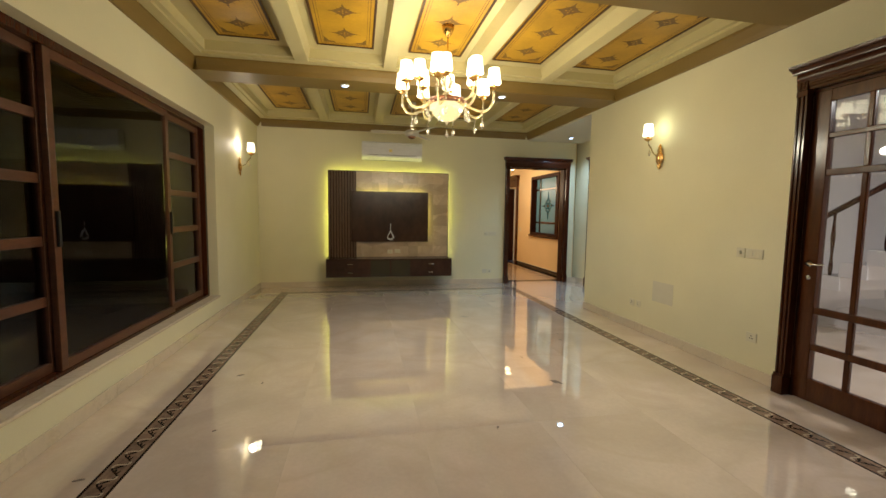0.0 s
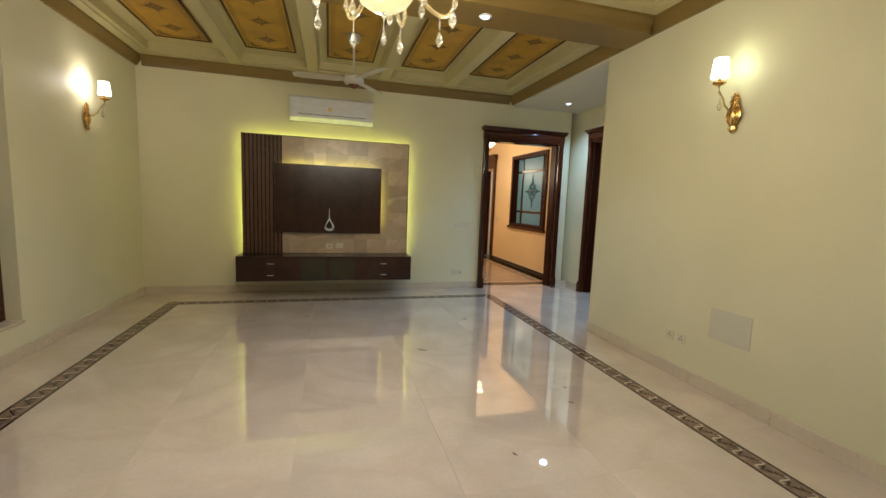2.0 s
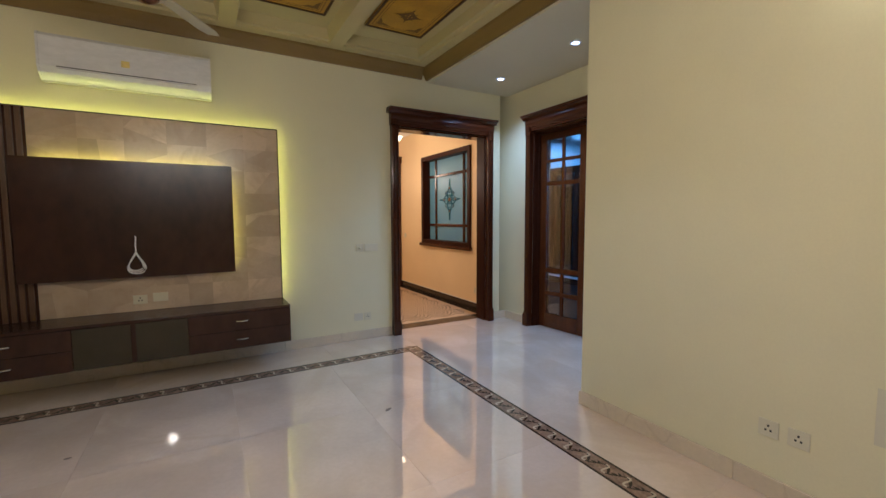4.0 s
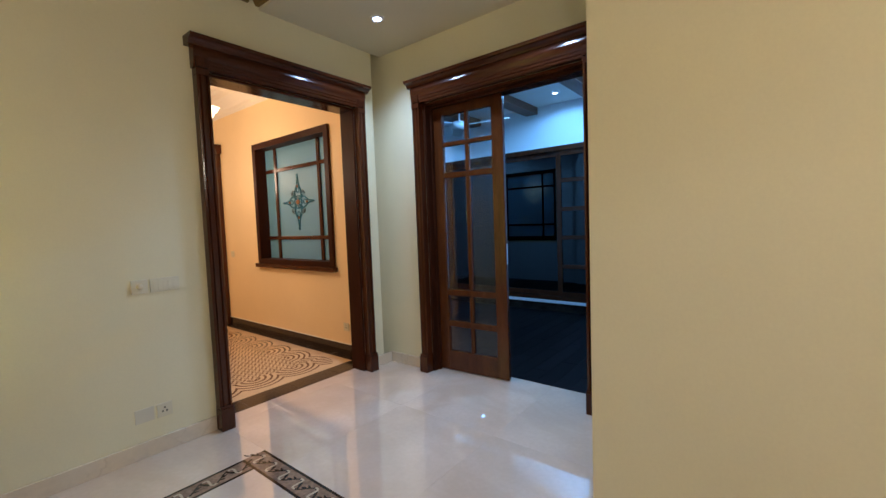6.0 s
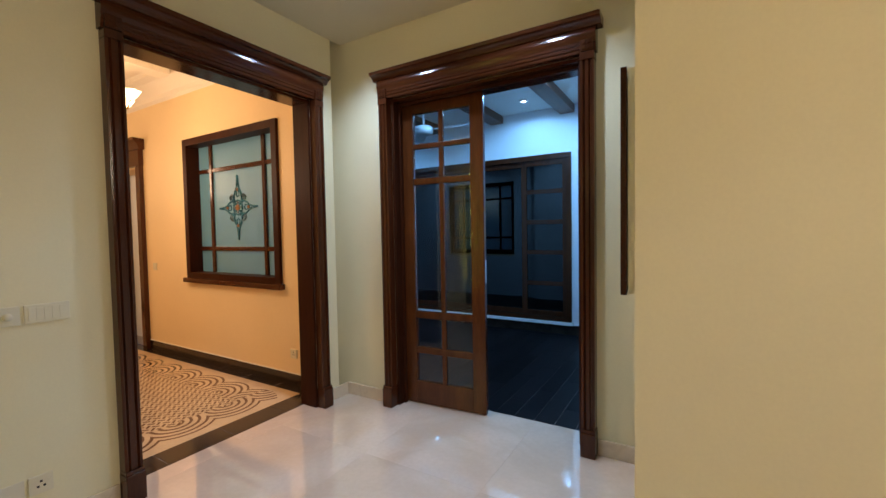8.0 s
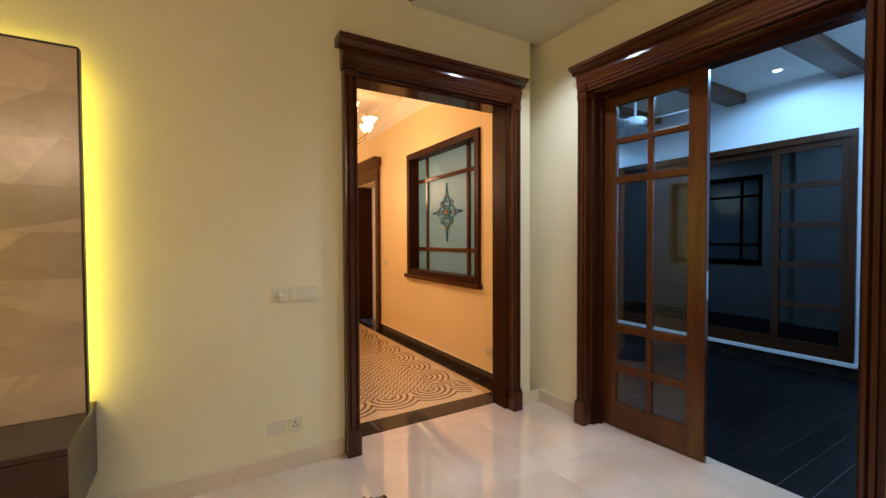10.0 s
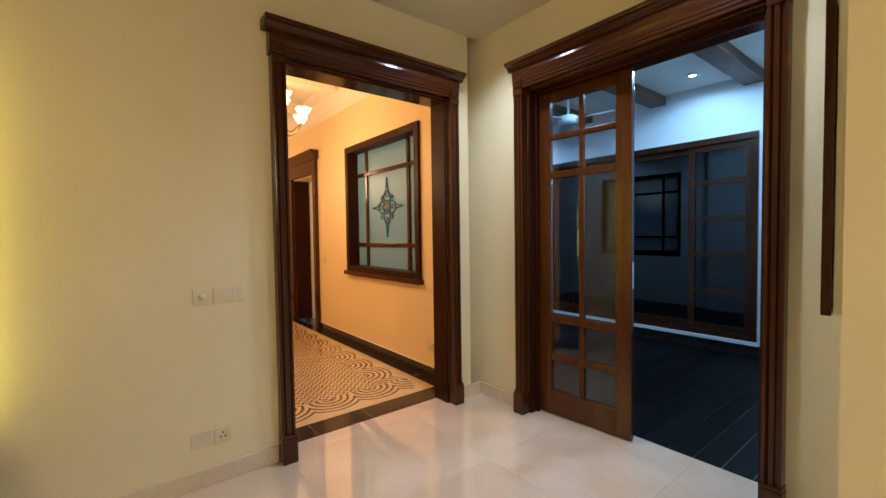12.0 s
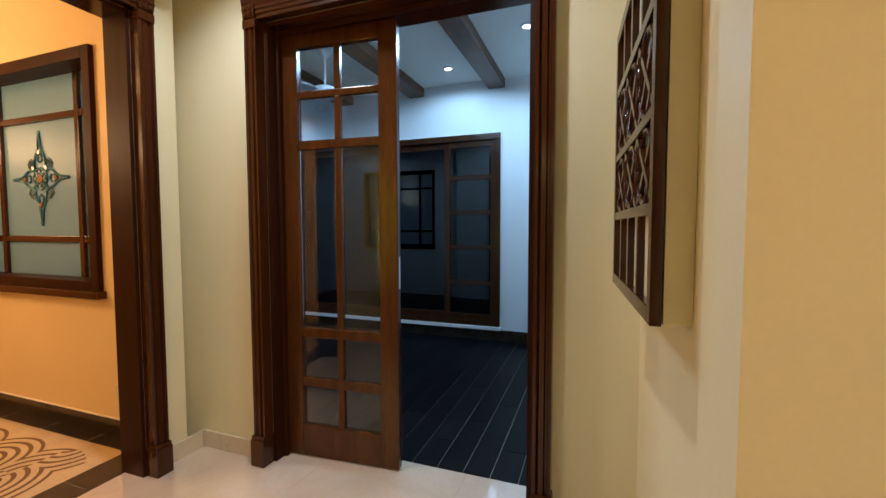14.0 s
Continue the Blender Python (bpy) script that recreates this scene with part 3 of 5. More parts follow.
for (b0, b1), (p0, p1) in zip(BAYS, PANELS):
    cornice_y(XL, 1, b0, b1), cornice_y(XR, -1, b0, b1)
    cornice_x(b1, -1, XL + CW, XR - CW), cornice_x(b0, 1, XL + CW, XR - CW)
    xa, xb, ya, yb = XL + CW, XR - CW, b0 + CW, b1 - CW
    # raised cream margin round the bay, then ribs between the panels
    rect_ring(xa, xb, ya, yb, 0.10, ZC + CH - 0.005, ZT + 0.03, 0)
    rect_ring(xa + 0.10, xb - 0.10, ya + 0.10, yb - 0.10, 0.05, ZC + CH + 0.018, ZT + 0.03, 0)
    for k in range(4):
        rx = PX0 + (k - 1.5) * PITCH
        ceil.prism([(rx - 0.10, ZT + 0.03), (rx - 0.075, ZC + CH + 0.01), (rx - 0.07, ZC + CH - 0.012), (rx + 0.07, ZC + CH - 0.012), (rx + 0.075, ZC + CH + 0.01), (rx + 0.10, ZT + 0.03)], "y", ya + 0.1, yb - 0.1, 0)
    for k in range(5):
        cx = PX0 + (k - 2) * PITCH
        x0, x1, z = cx - PHW, cx + PHW, ZT + 0.012
        ceil.box(x0, x1, p0, p1, z, ZT + 0.03, 2)
        rect_ring(x0, x1, p0, p1, 0.022, z - 0.008, z, 3)
        rect_ring(x0 + 0.05, x1 - 0.05, p0 + 0.05, p1 - 0.05, 0.007, z - 0.001, z, 4)
        rect_ring(x0 + 0.075, x1 - 0.075, p0 + 0.075, p1 - 0.075, 0.004, z - 0.001, z, 4)
        for i in range(3):
            star(cx, p0 + (p1 - p0) * (i + 0.5) / 3 + (0.06, 0, -0.06)[i], 0.105, z, 4)
        for sx in (1, -1):
            for sy in (1, -1):
                corner_scroll(cx - sx * (PHW - 0.085), (p0 if sy > 0 else p1) + sy * 0.085, sx, sy, 0.13, z)
for y0, y1 in BEAMS:
    ceil.box(XL, XR, y0, y1, ZC, 3.25, 1)
ceil.box(XR, XD, YR, YB, ZC - 0.022, 3.4, 5)
structure("ceiling", ceil, "coffered ceiling with gold stencilled panels and olive brown beams", "ceiling")

# ---------------------------------------------------------------- main room: window
WX = XL - 0.16                                # plane of the sashes
y0, y1, z0, z1 = WINDOW
win = thing("window_1", pose(WX, (y0 + y1) / 2, z0), "wide dark-stained wooden sliding window with dark night glass", "window", kind="structure")


def wpart(name, b, label="", parent=None):
    return part(name, b.turned(Matrix.Translation((-WX, -(y0 + y1) / 2, -z0))), parent or win, label)


fr = Build("wood")
fr.box(WX - 0.06, WX + 0.05, y0, y1, z0, z0 + 0.05, 0, 0.004).box(WX - 0.06, WX + 0.05, y0, y1, z1 - 0.06, z1, 0, 0.004)
fr.box(WX - 0.06, WX + 0.05, y0, y0 + 0.05, z0 + 0.05, z1 - 0.06, 0, 0.004).box(WX - 0.06, WX + 0.05, y1 - 0.06, y1, z0 + 0.05, z1 - 0.06, 0, 0.004)
wpart("window_frame", fr)
SASHES = [(-0.55, 1.10, True, -0.03), (1.05, 3.02, True, -0.03), (2.97, 4.72, False, 0.02), (4.66, 5.685, True, -0.03)]
for a, c, barred, dx in SASHES:
    s = Build("sash_wood")
    xa, xb, lo, hi, w = WX + dx - 0.02, WX + dx + 0.02, z0 + 0.05, z1 - 0.06, 0.065
    s.box(xa, xb, a, a + w, lo, hi, 0, 0.004).box(xa, xb, c - w, c, lo, hi, 0, 0.004)
    s.box(xa, xb, a + w, c - w, lo, lo + w, 0, 0.004).box(xa, xb, a + w, c - w, hi - w, hi, 0, 0.004)
    sash = wpart("sash", s)
    if barred:
        for z in (0.82, 1.22, 1.63, 2.04):
            wpart("glazing_bar", Build("sash_wood").box(xa + 0.006, xb - 0.006, a + w, c - w, z - 0.032, z + 0.032, 0, 0.004), parent=sash)
    p = wpart("pane", Build("night_glass").box(WX + dx - 0.003, WX + dx + 0.003, a + w - 0.005, c - w + 0.005, lo + w - 0.005, hi - w + 0.005), parent=sash)
    p.visible_shadow = False
    if not barred:
        wpart("pull", Build("dark").box(xb, xb + 0.02, a + 0.02, a + 0.045, 1.18, 1.42, 0, 0.005), parent=sash)
        wpart("pull", Build("dark").box(xb, xb + 0.02, c - 0.045, c - 0.02, 1.18, 1.42, 0, 0.005), parent=sash)
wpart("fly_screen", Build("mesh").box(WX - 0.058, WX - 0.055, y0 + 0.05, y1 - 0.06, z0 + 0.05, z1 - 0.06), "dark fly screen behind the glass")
wpart("window_sill", Build("skirting").box(WX + 0.05, XL + 0.02, y0 + 0.002, y1 - 0.002, z0 - 0.0, z0 + 0.025, 0, 0.006), "cream marble sill")

# night outside: an added backdrop of ground and wall, its darkness put into the colour
structure("backdrop_ground", Build("night").box(-9, XL - 0.25, -8, 16, -0.3, -0.1), "backdrop ground outside the window, coloured dark for night", "ground")
structure("backdrop_wall", Build("night").box(-5.4, -5.2, -8, 16, -0.1, 3.2), "backdrop wall outside the window, coloured dark for night", "wall")

# ---------------------------------------------------------------- cased openings and glazed doors
PROFILE_CROWN = [(0.0, 2.43), (0.050, 2.43), (0.050, 2.449), (0.057, 2.453), (0.057, 2.470), (0.063, 2.474), (0.063, 2.488), (0.058, 2.492), (0.061, 2.503), (0.066, 2.516), (0.068, 2.532), (0.066, 2.546), (0.062, 2.558), (0.060, 2.566), (0.0, 2.566)]


def cased_opening(name, m, w, depth, label, leg=0.08, rear=True):
    """Casing round an opening w wide. Local axes: x along the wall, -y out of it, opening from -w/2 to w/2."""
    root = thing(name, m, label, "doorway", kind="structure")
    h = w / 2
    for s in (-1, 1):
        a, c = sorted((s * h, s * (h + leg)))
        # fluted leg
        k = [a, a + 0.010, a + 0.016, a + 0.022, a + 0.028, a + leg - 0.032, a + leg - 0.027, a + leg - 0.018, a + leg - 0.012, c]
        f = [0.060, 0.064, 0.064, 0.052, 0.060, 0.060, 0.050, 0.050, 0.064, 0.064]
        outline = [(a, 0.0)] + [(x, -d) for x, d in zip(k, f)] + [(c, 0.0)]
        part("casing_leg", Build("wood").prism(outline, "z", 0.17, 2.382), root)
        part("plinth_block", Build("wood").box(a - 0.004, c + 0.006, -0.085, 0, 0, 0.15, 0, 0.005).box(a - 0.002, c + 0.004, -0.078, 0, 0.15, 0.17, 0, 0.004), root)
        cap = part("capital_block", Build("wood").box(a - 0.002, c + 0.003, -0.069, 0, 2.382, 2.428, 0, 0.004).box(a + 0.002, c - 0.002, -0.071, 0, 2.432, 2.498, 0, 0.003), root)
        ros_b = Build("wood")
        mx, mz = (a + c) / 2, 2.465
        for dx in (-1, 1):
            for dz in (-1, 1):
                ros_b.box(*sorted((mx + dx * 0.004, mx + dx * 0.026)), -0.079, -0.071, *sorted((mz + dz * 0.004, mz + dz * 0.026)), 0, 0.004)
        part("carved_rosette", ros_b, cap)
        part("jamb_lining", Build("matt_wood").box(*sorted((s * h, s * (h + 0.02))), 0.0, depth, 0, 2.43).turned(Matrix.Translation((-s * 0.021, 0, 0))), root)
        bk = sorted((s * (h + 0.01), s * (h + leg)))
        if rear:
            part("rear_casing", Build("wood").box(bk[0], bk[1], depth + 0.001, depth + 0.05, 0, 2.44, 0, 0.006), root)
    part("header", Build("wood_h").prism([(-d, z) for d, z in PROFILE_CROWN], "x", -h - leg - 0.01, h + leg + 0.01), root)
    e = h + leg + 0.042
    part("crown", Build("wood_h").prism([(-0.062, 2.566), (-0.072, 2.568), (-0.074, 2.576), (-0.082, 2.588), (-0.096, 2.598), (-0.112, 2.602), (-0.115, 2.608), (-0.118, 2.624), (0, 2.624), (0, 2.566)], "x", -e, e), root)
    part("head_lining", Build("wood_h").box(-h + 0.02, h - 0.02, 0.0, depth, 2.405, 2.427), root)
    if rear:
        part("rear_header", Build("wood_h").box(-h - leg, h + leg, depth + 0.001, depth + 0.06, 2.441, 2.62, 0, 0.008), root)
    return root


def bevelled_pane(mname, x0, x1, y0, y1, z0, z1, rim=0.020):
    """A pane whose front face slopes away to a thin edge all round."""
    b = Build(mname)
    ym = y1 - 0.003
    back, edge = ([b.bm.verts.new((x, y, z)) for x, z in ((x0, z0), (x1, z0), (x1, z1), (x0, z1))] for y in (y1, ym))
    front = [b.bm.verts.new((x, y0, z)) for x, z in ((x0 + rim, z0 + rim), (x1 - rim, z0 + rim), (x1 - rim, z1 - rim), (x0 + rim, z1 - rim))]
    b.bm.faces.new(back), b.bm.faces.new(front)
    for i in range(4):
        j = (i + 1) % 4
        b.bm.faces.new((back[i], back[j], edge[j], edge[i])), b.bm.faces.new((edge[i], edge[j], front[j], front[i]))
    return b


def glazed_leaf(parent, x0, x1, y, handle_side=0, pane="pane"):
    """A glazed leaf between x0 and x1, its front at y, with two rows of small lights above and below a tall one."""
    t = 0.042
    b = Build("leafwood")
    st = 0.105
    b.box(x0, x0 + st, y, y + t, 0.008, 2.403, 0, 0.004).box(x1 - st, x1, y, y + t, 0.008, 2.403, 0, 0.004)
    b.box(x0 + st, x1 - st, y, y + t, 0.008, 0.185, 0, 0.004).box(x0 + st, x1 - st, y, y + t, 2.317, 2.403, 0, 0.004)
    leaf = part("door_leaf", b, parent)
    rows = [(0.185, 0.413), (0.465, 0.70), (0.755, 1.762), (1.812, 2.043), (2.081, 2.317)]
    gx0, gx1 = x0 + st, x1 - st
    mid = (gx0 + gx1) / 2
    for lo, hi in ((0.413, 0.465), (0.70, 0.755), (1.762, 1.812), (2.043, 2.081)):
        part("glazing_bar", Build("leafwood").box(gx0, gx1, y + 0.004, y + t - 0.004, lo, hi, 0, 0.006), leaf)
    for lo, hi in rows:
        part("glazing_bar", Build("leafwood").box(mid - 0.018, mid + 0.018, y + 0.005, y + t - 0.005, lo, hi, 0, 0.006), leaf)
        for a, c in ((gx0, mid - 0.018), (mid + 0.018, gx1)):
            # bevelled pane: thick middle, sloping rim
            g = part("pane", bevelled_pane(pane, a, c, y + 0.0195, y + 0.025, lo, hi), leaf)
            g.visible_shadow = False
    if handle_side:
        hx = x0 + 0.05 if handle_side < 0 else x1 - 0.05
        hb = Build("chrome").lathe([(0.024, 0), (0.024, 0.008), (0.012, 0.012), (0.010, 0.04)], seg=16).turned(pose(hx, y, 1.09, 90))
        hb.tube([(hx, y - 0.04, 1.09), (hx - handle_side * 0.03, y - 0.045, 1.092), (hx - handle_side * 0.08, y - 0.042, 1.087), (hx - handle_side * 0.13, y - 0.04, 1.093)], 0.009, r_end=0.006)
        part("door_handle", hb, leaf, "chrome lever handle")
        part("lock_plate", Build("chrome").lathe([(0.02, 0), (0.02, 0.006), (0.016, 0.008)], seg=16).turned(pose(hx, y, 0.98, 90)), leaf)
    else:
        part("lock_plate", Build("chrome").box(x1 - 0.001, x1 + 0.002, y + 0.01, y + 0.032, 1.0, 1.17), leaf, "steel lock face plate")
    return leaf


hd = cased_opening("doorway_hall", pose((OPEN_X[0] + OPEN_X[1]) / 2, YB, 0), OPEN_X[1] - OPEN_X[0], YH - YB, "dark walnut cased opening with a moulded crown into the lit hall", rear=False)
dd = cased_opening("door_1", pose(XD, (OPEN_Y[0] + OPEN_Y[1]) / 2, 0, 0, 0, -90), OPEN_Y[1] - OPEN_Y[0], 0.25, "dark walnut glazed double door, one leaf open, with moulded crown")
HW = (OPEN_Y[1] - OPEN_Y[0]) / 2
ajar = glazed_leaf(dd, 0.0, 0.70, 0.0)
ajar.matrix_local = pose(-HW + 0.022, 0.092, 0, 0, 0, 4.2)
for s_ in (-1, 1):
    part("door_stop", Build("matt_wood").box(*sorted((s_ * (HW - 0.022), s_ * (HW - 0.040))), 0.06, 0.088, 0, 2.405, 0, 0.003), dd)
part("door_stop", Build("matt_wood").box(-HW + 0.042, HW - 0.042, 0.06, 0.088, 2.385, 2.405, 0, 0.003), dd)
open_leaf = glazed_leaf(dd, 0.0, HW - 0.022, 0.0)
open_leaf.matrix_local = Matrix.Translation((HW - 0.022, 0.215, 0)) @ Matrix.Rotation(radians(-172), 4, "Z") @ Matrix.Translation((-HW + 0.022, -0.05, 0))
for z in (0.35, 1.25, 2.05):
    part("hinge", Build("chrome").box(HW - 0.026, HW - 0.021, 0.175, 0.205, z - 0.05, z + 0.05).lathe([(0.006, z - 0.05), (0.006, z + 0.05)], HW - 0.03, 0.21, 10), dd, "steel hinge")
d3 = cased_opening("door_2", pose(XR, (DOOR3[0] + DOOR3[1]) / 2, 0, 0, 0, -90), DOOR3[1] - DOOR3[0], 0.2, "closed dark walnut glazed double door with a moulded crown and chrome lever")
H3 = (DOOR3[1] - DOOR3[0]) / 2
glazed_leaf(d3, -H3 + 0.022, -0.001, 0.0, -1)
glazed_leaf(d3, 0.001, H3 - 0.022, 0.0)

# ---------------------------------------------------------------- television wall
TVY = YB
tv = thing("tv_wall_panel", pose(0.60, TVY, 0.60), "tv back panel with fluted brown strip, beige stone tiles and lime back light", "panel")


def tpart(name, b, label="", parent=None):
    return part(name, b.turned(Matrix.Translation((-0.60, -TVY, -0.60))), parent or tv, label)


PXA, PXB, PZA, PZB, PY = -0.565, 1.745, 0.59, 2.228, YB - 0.15
tpart("back_board", Build("dark").box(PXA + 0.06, PXB - 0.06, PY + 0.03, YB, PZA, PZB - 0.06), "dark carcass fixed to the wall")
tpart("board", Build("tvwood").box(PXA, PXB, PY + 0.004, PY + 0.03, PZA, PZB, 0, 0.002))
flute = tpart("fluted_strip", Build("tvwood").box(PXA + 0.004, -0.045, PY - 0.004, PY + 0.004, PZA, PZB - 0.004), "brown fluted laminate")
for i in range(10):
    a = PXA + 0.006 + i * 0.0515
    tpart("flute", Build("slat").box(a, a + 0.034, PY - 0.022, PY - 0.004, PZA, PZB - 0.004, 0, 0.005), parent=flute)
random.seed(4)
cols = [-0.043 + i * 0.2973 for i in range(7)]
rows_z = [PZA + 0.002 + i * 0.2041 for i in range(9)]
for i in range(6):
    for j in range(8):
        x0, x1, z0_, z1_ = cols[i], cols[i + 1] - 0.0002, rows_z[j], rows_z[j + 1] - 0.0002
        # each tile is cut on slants into facets of their own tone
        ca, cb_ = 0.2 + 0.6 * random.random(), 0.2 + 0.6 * random.random()
        xa, xb_ = x0 + (x1 - x0) * ca, x0 + (x1 - x0) * cb_
        zc = z0_ + (z1_ - z0_) * (0.3 + 0.4 * random.random())
        style = random.randrange(3)
        if style == 0:
            cuts = [[(x0, z0_), (xa, z0_), (xb_, z1_), (x0, z1_)], [(xa, z0_), (x1, z0_), (x1, z1_), (xb_, z1_)]]
        elif style == 1:
            cuts = [[(x0, z0_), (x1, z0_), (x0, zc)], [(x1, z0_), (x1, z1_), (xb_, z1_), (x0, zc)], [(x0, zc), (xb_, z1_), (x0, z1_)]]
        else:
            cuts = [[(x0, z0_), (x1, z0_), (x1, zc)], [(x0, z0_), (x1, zc), (x1, z1_), (x0, z1_)]]
        for q, outline in enumerate(cuts):
            tpart("stone_facet", Build("tvstone").prism(outline, "y", PY - 0.003 - 0.0003 * q, PY + 0.003))
tpart("edge_trim", Build("dark").box(PXA, PXB, PY - 0.006, PY + 0.03, PZB, PZB + 0.006).box(PXB, PXB + 0.005, PY - 0.006, PY + 0.03, PZA, PZB))
led = Build("led")
led.box(PXA + 0.05, PXB - 0.05, PY + 0.06, PY + 0.07, PZB - 0.056, PZB - 0.030)
led.box(PXB - 0.056, PXB - 0.030, PY + 0.06, PY + 0.07, PZA + 0.02, PZB - 0.07)
led.box(PXA + 0.030, PXA + 0.056, PY + 0.06, PY + 0.07, PZA + 0.02, PZB - 0.07)
tpart("led_strip", led, "lime yellow light strip")
scr = tpart("tv_board", Build("tvwood").box(-0.135, 1.335, PY - 0.085, PY - 0.06, 0.89, 1.85, 0, 0.003), "glossy dark brown board for a television")
tpart("board_spacer", Build("dark").box(-0.02, 1.22, PY - 0.06, PY - 0.022, 1.0, 1.74), parent=scr)
led2 = Build("led")
led2.box(-0.02, 1.22, PY - 0.05, PY - 0.042, 1.742, 1.815).box(1.222, 1.295, PY - 0.05, PY - 0.042, 1.0, 1.74)
tpart("led_strip", led2, "lime yellow light strip", scr)

# coiled white cable on the board
cb = Build("white_trim")
loop = []
for i in range(61):
    a = 2 * math.pi * i / 20 + 0.35
    turn = i // 20
    swing = math.sin(a / 2) ** 2
    loop.append((0.60 + (0.075 + 0.010 * turn) * math.sin(a) * swing + 0.004 * (turn - 1), PY - 0.095 - 0.0005 * i, 1.105 - (0.155 + 0.012 * turn) * swing))
cb.tube([(0.60, PY - 0.088, 1.235), (0.603, PY - 0.10, 1.22), (0.598, PY - 0.1, 1.16), (0.60, PY - 0.097, 1.12)] + loop, 0.0055, 6)
tagged(part("cable", cb), "white cable coiled up and hanging on the dark board", "cable")

# floating console
cx0, cx1, cz0, cz1, cy = -0.585, 1.755, 0.25, 0.59, 7.55
con = thing("tv_console", pose(0.585, YB, cz0), "floating dark gloss television console with four drawers and smoked doors", "cabinet")


def cpart(name, b, label="", parent=None):
    return part(name, b.turned(Matrix.Translation((-0.585, -YB, -cz0))), parent or con, label)


cpart("carcass", Build("tvwood").box(cx0 + 0.003, cx1 - 0.003, cy + 0.02, YB, cz0, cz1 - 0.026))
cpart("top", Build("tvwood").box(cx0, cx1, cy - 0.004, YB, cz1 - 0.024, cz1, 0, 0.003))
for a, c in ((cx0, cx0 + 0.80), (cx1 - 0.80, cx1)):
    for lo, hi in ((cz0, 0.405), (0.409, cz1 - 0.028)):
        d = cpart("drawer_front", Build("tvwood").box(a, c, cy, cy + 0.019, lo, hi, 0, 0.002))
        mx = (a + c) / 2 if a > 0 else (a + c) / 2 + 0.03
        hz = (lo + hi) / 2 + 0.005
        cpart("drawer_pull", Build("chrome").tube([(mx - 0.045, cy, hz), (mx - 0.04, cy - 0.016, hz), (mx, cy - 0.022, hz), (mx + 0.04, cy - 0.016, hz), (mx + 0.045, cy, hz)], 0.007), "chrome pull", d)
for a, c in ((cx0 + 0.804, 0.570), (0.600, cx1 - 0.804)):
    cpart("smoked_door", Build("smoked").box(a, c, cy + 0.004, cy + 0.019, cz0, cz1 - 0.028, 0, 0.002), "smoked glass door")

# ---------------------------------------------------------------- split air conditioner
ac = thing("air_conditioner", pose(0.633, YB, 2.45), "white wall-mounted split air conditioner in clear film", "air conditioner")
body = Build("ac").prism([(0, 0.02), (0, 0.345), (-0.14, 0.345), (-0.19, 0.335), (-0.208, 0.31), (-0.21, 0.09), (-0.19, 0.045), (-0.12, 0.0), (-0.04, 0.0)], "x", -0.557, 0.557)
part("body", body, ac)
part("flap", Build("ac").prism([(-0.205, 0.085), (-0.212, 0.075), (-0.197, 0.045), (-0.13, 0.004), (-0.128, 0.010)], "x", -0.46, 0.46), ac)
part("outlet_line", Build("dark").box(-0.46, 0.46, -0.2125, -0.205, 0.088, 0.094), ac, "dark air slot")
for s in (-1, 1):
    part("end_cap", Build("ac").prism([(0, 0.02), (0, 0.346), (-0.14, 0.348), (-0.192, 0.338), (-0.211, 0.312), (-0.214, 0.09), (-0.192, 0.042), (-0.12, -0.002), (-0.04, -0.002)], "x", *sorted((s * 0.557, s * 0.572))), ac)
part("energy_label", Build("amber_pale").box(-0.06, -0.005, -0.2135, -0.2105, 0.15, 0.20), ac, "yellow energy label")

# ---------------------------------------------------------------- ceiling fan
FX, FY = 0.86, 6.68
fan = thing("ceiling_fan", pose(FX, FY, ZT), "white three-blade ceiling fan at rest on a short rod", "fan")
part("canopy", Build("fan_paint").lathe([(0.02, -0.09), (0.06, -0.06), (0.07, 0.012)]), fan)
part("rod", Build("fan_paint").lathe([(0.012, -0.43), (0.012, -0.08)], seg=12), fan)
part("motor", Build("fan_paint").lathe([(0.05, -0.53), (0.10, -0.52), (0.115, -0.49), (0.115, -0.455), (0.09, -0.43), (0.03, -0.415)], seg=28), fan)
part("cap", Build("copper").lathe([(0.012, -0.57), (0.05, -0.555), (0.068, -0.532)], seg=20), fan, "brown lower cap")
for i in range(3):
    a = radians(57 + 120 * i)
    bl = Build("fan_paint").prism([(0.10, -0.045), (0.20, -0.065), (0.58, -0.07), (0.66, -0.045), (0.66, 0.045), (0.58, 0.065), (0.20, 0.055), (0.10, 0.045)], "z", -0.003, 0.003)
    bl.turned(pose(0, 0, -0.47, 0, 0, math.degrees(a)) @ pose(0, 0, 0, 10, 0, 0))
    part("blade", bl, fan)

# ---------------------------------------------------------------- recessed spots
def spot(x, y, z, label):
    s = thing("recessed_spotlight", pose(x, y, z), label, "spotlight", group="recessed ceiling spots")
    part("rim", Build("white_trim").lathe([(0.036, -0.010), (0.048, -0.010), (0.055, -0.004), (0.055, 0.0), (0.036, 0.0)], seg=24), s)
    part("lens", Build("spot").lathe([(0.034, -0.012), (0.037, -0.006)], seg=20), s)
    return s


for x, y in BEAM_SPOTS:
    spot(x, y, ZC, "lit round recessed spot in the olive brown beam")
for x, y in ALCOVE_SPOTS:
    spot(x, y, ZC - 0.022, "lit round recessed spot in the alcove ceiling")
for x, y in DARK_SPOTS:
    spot(x, y, 3.0, "lit round recessed spot between dark ceiling beams")

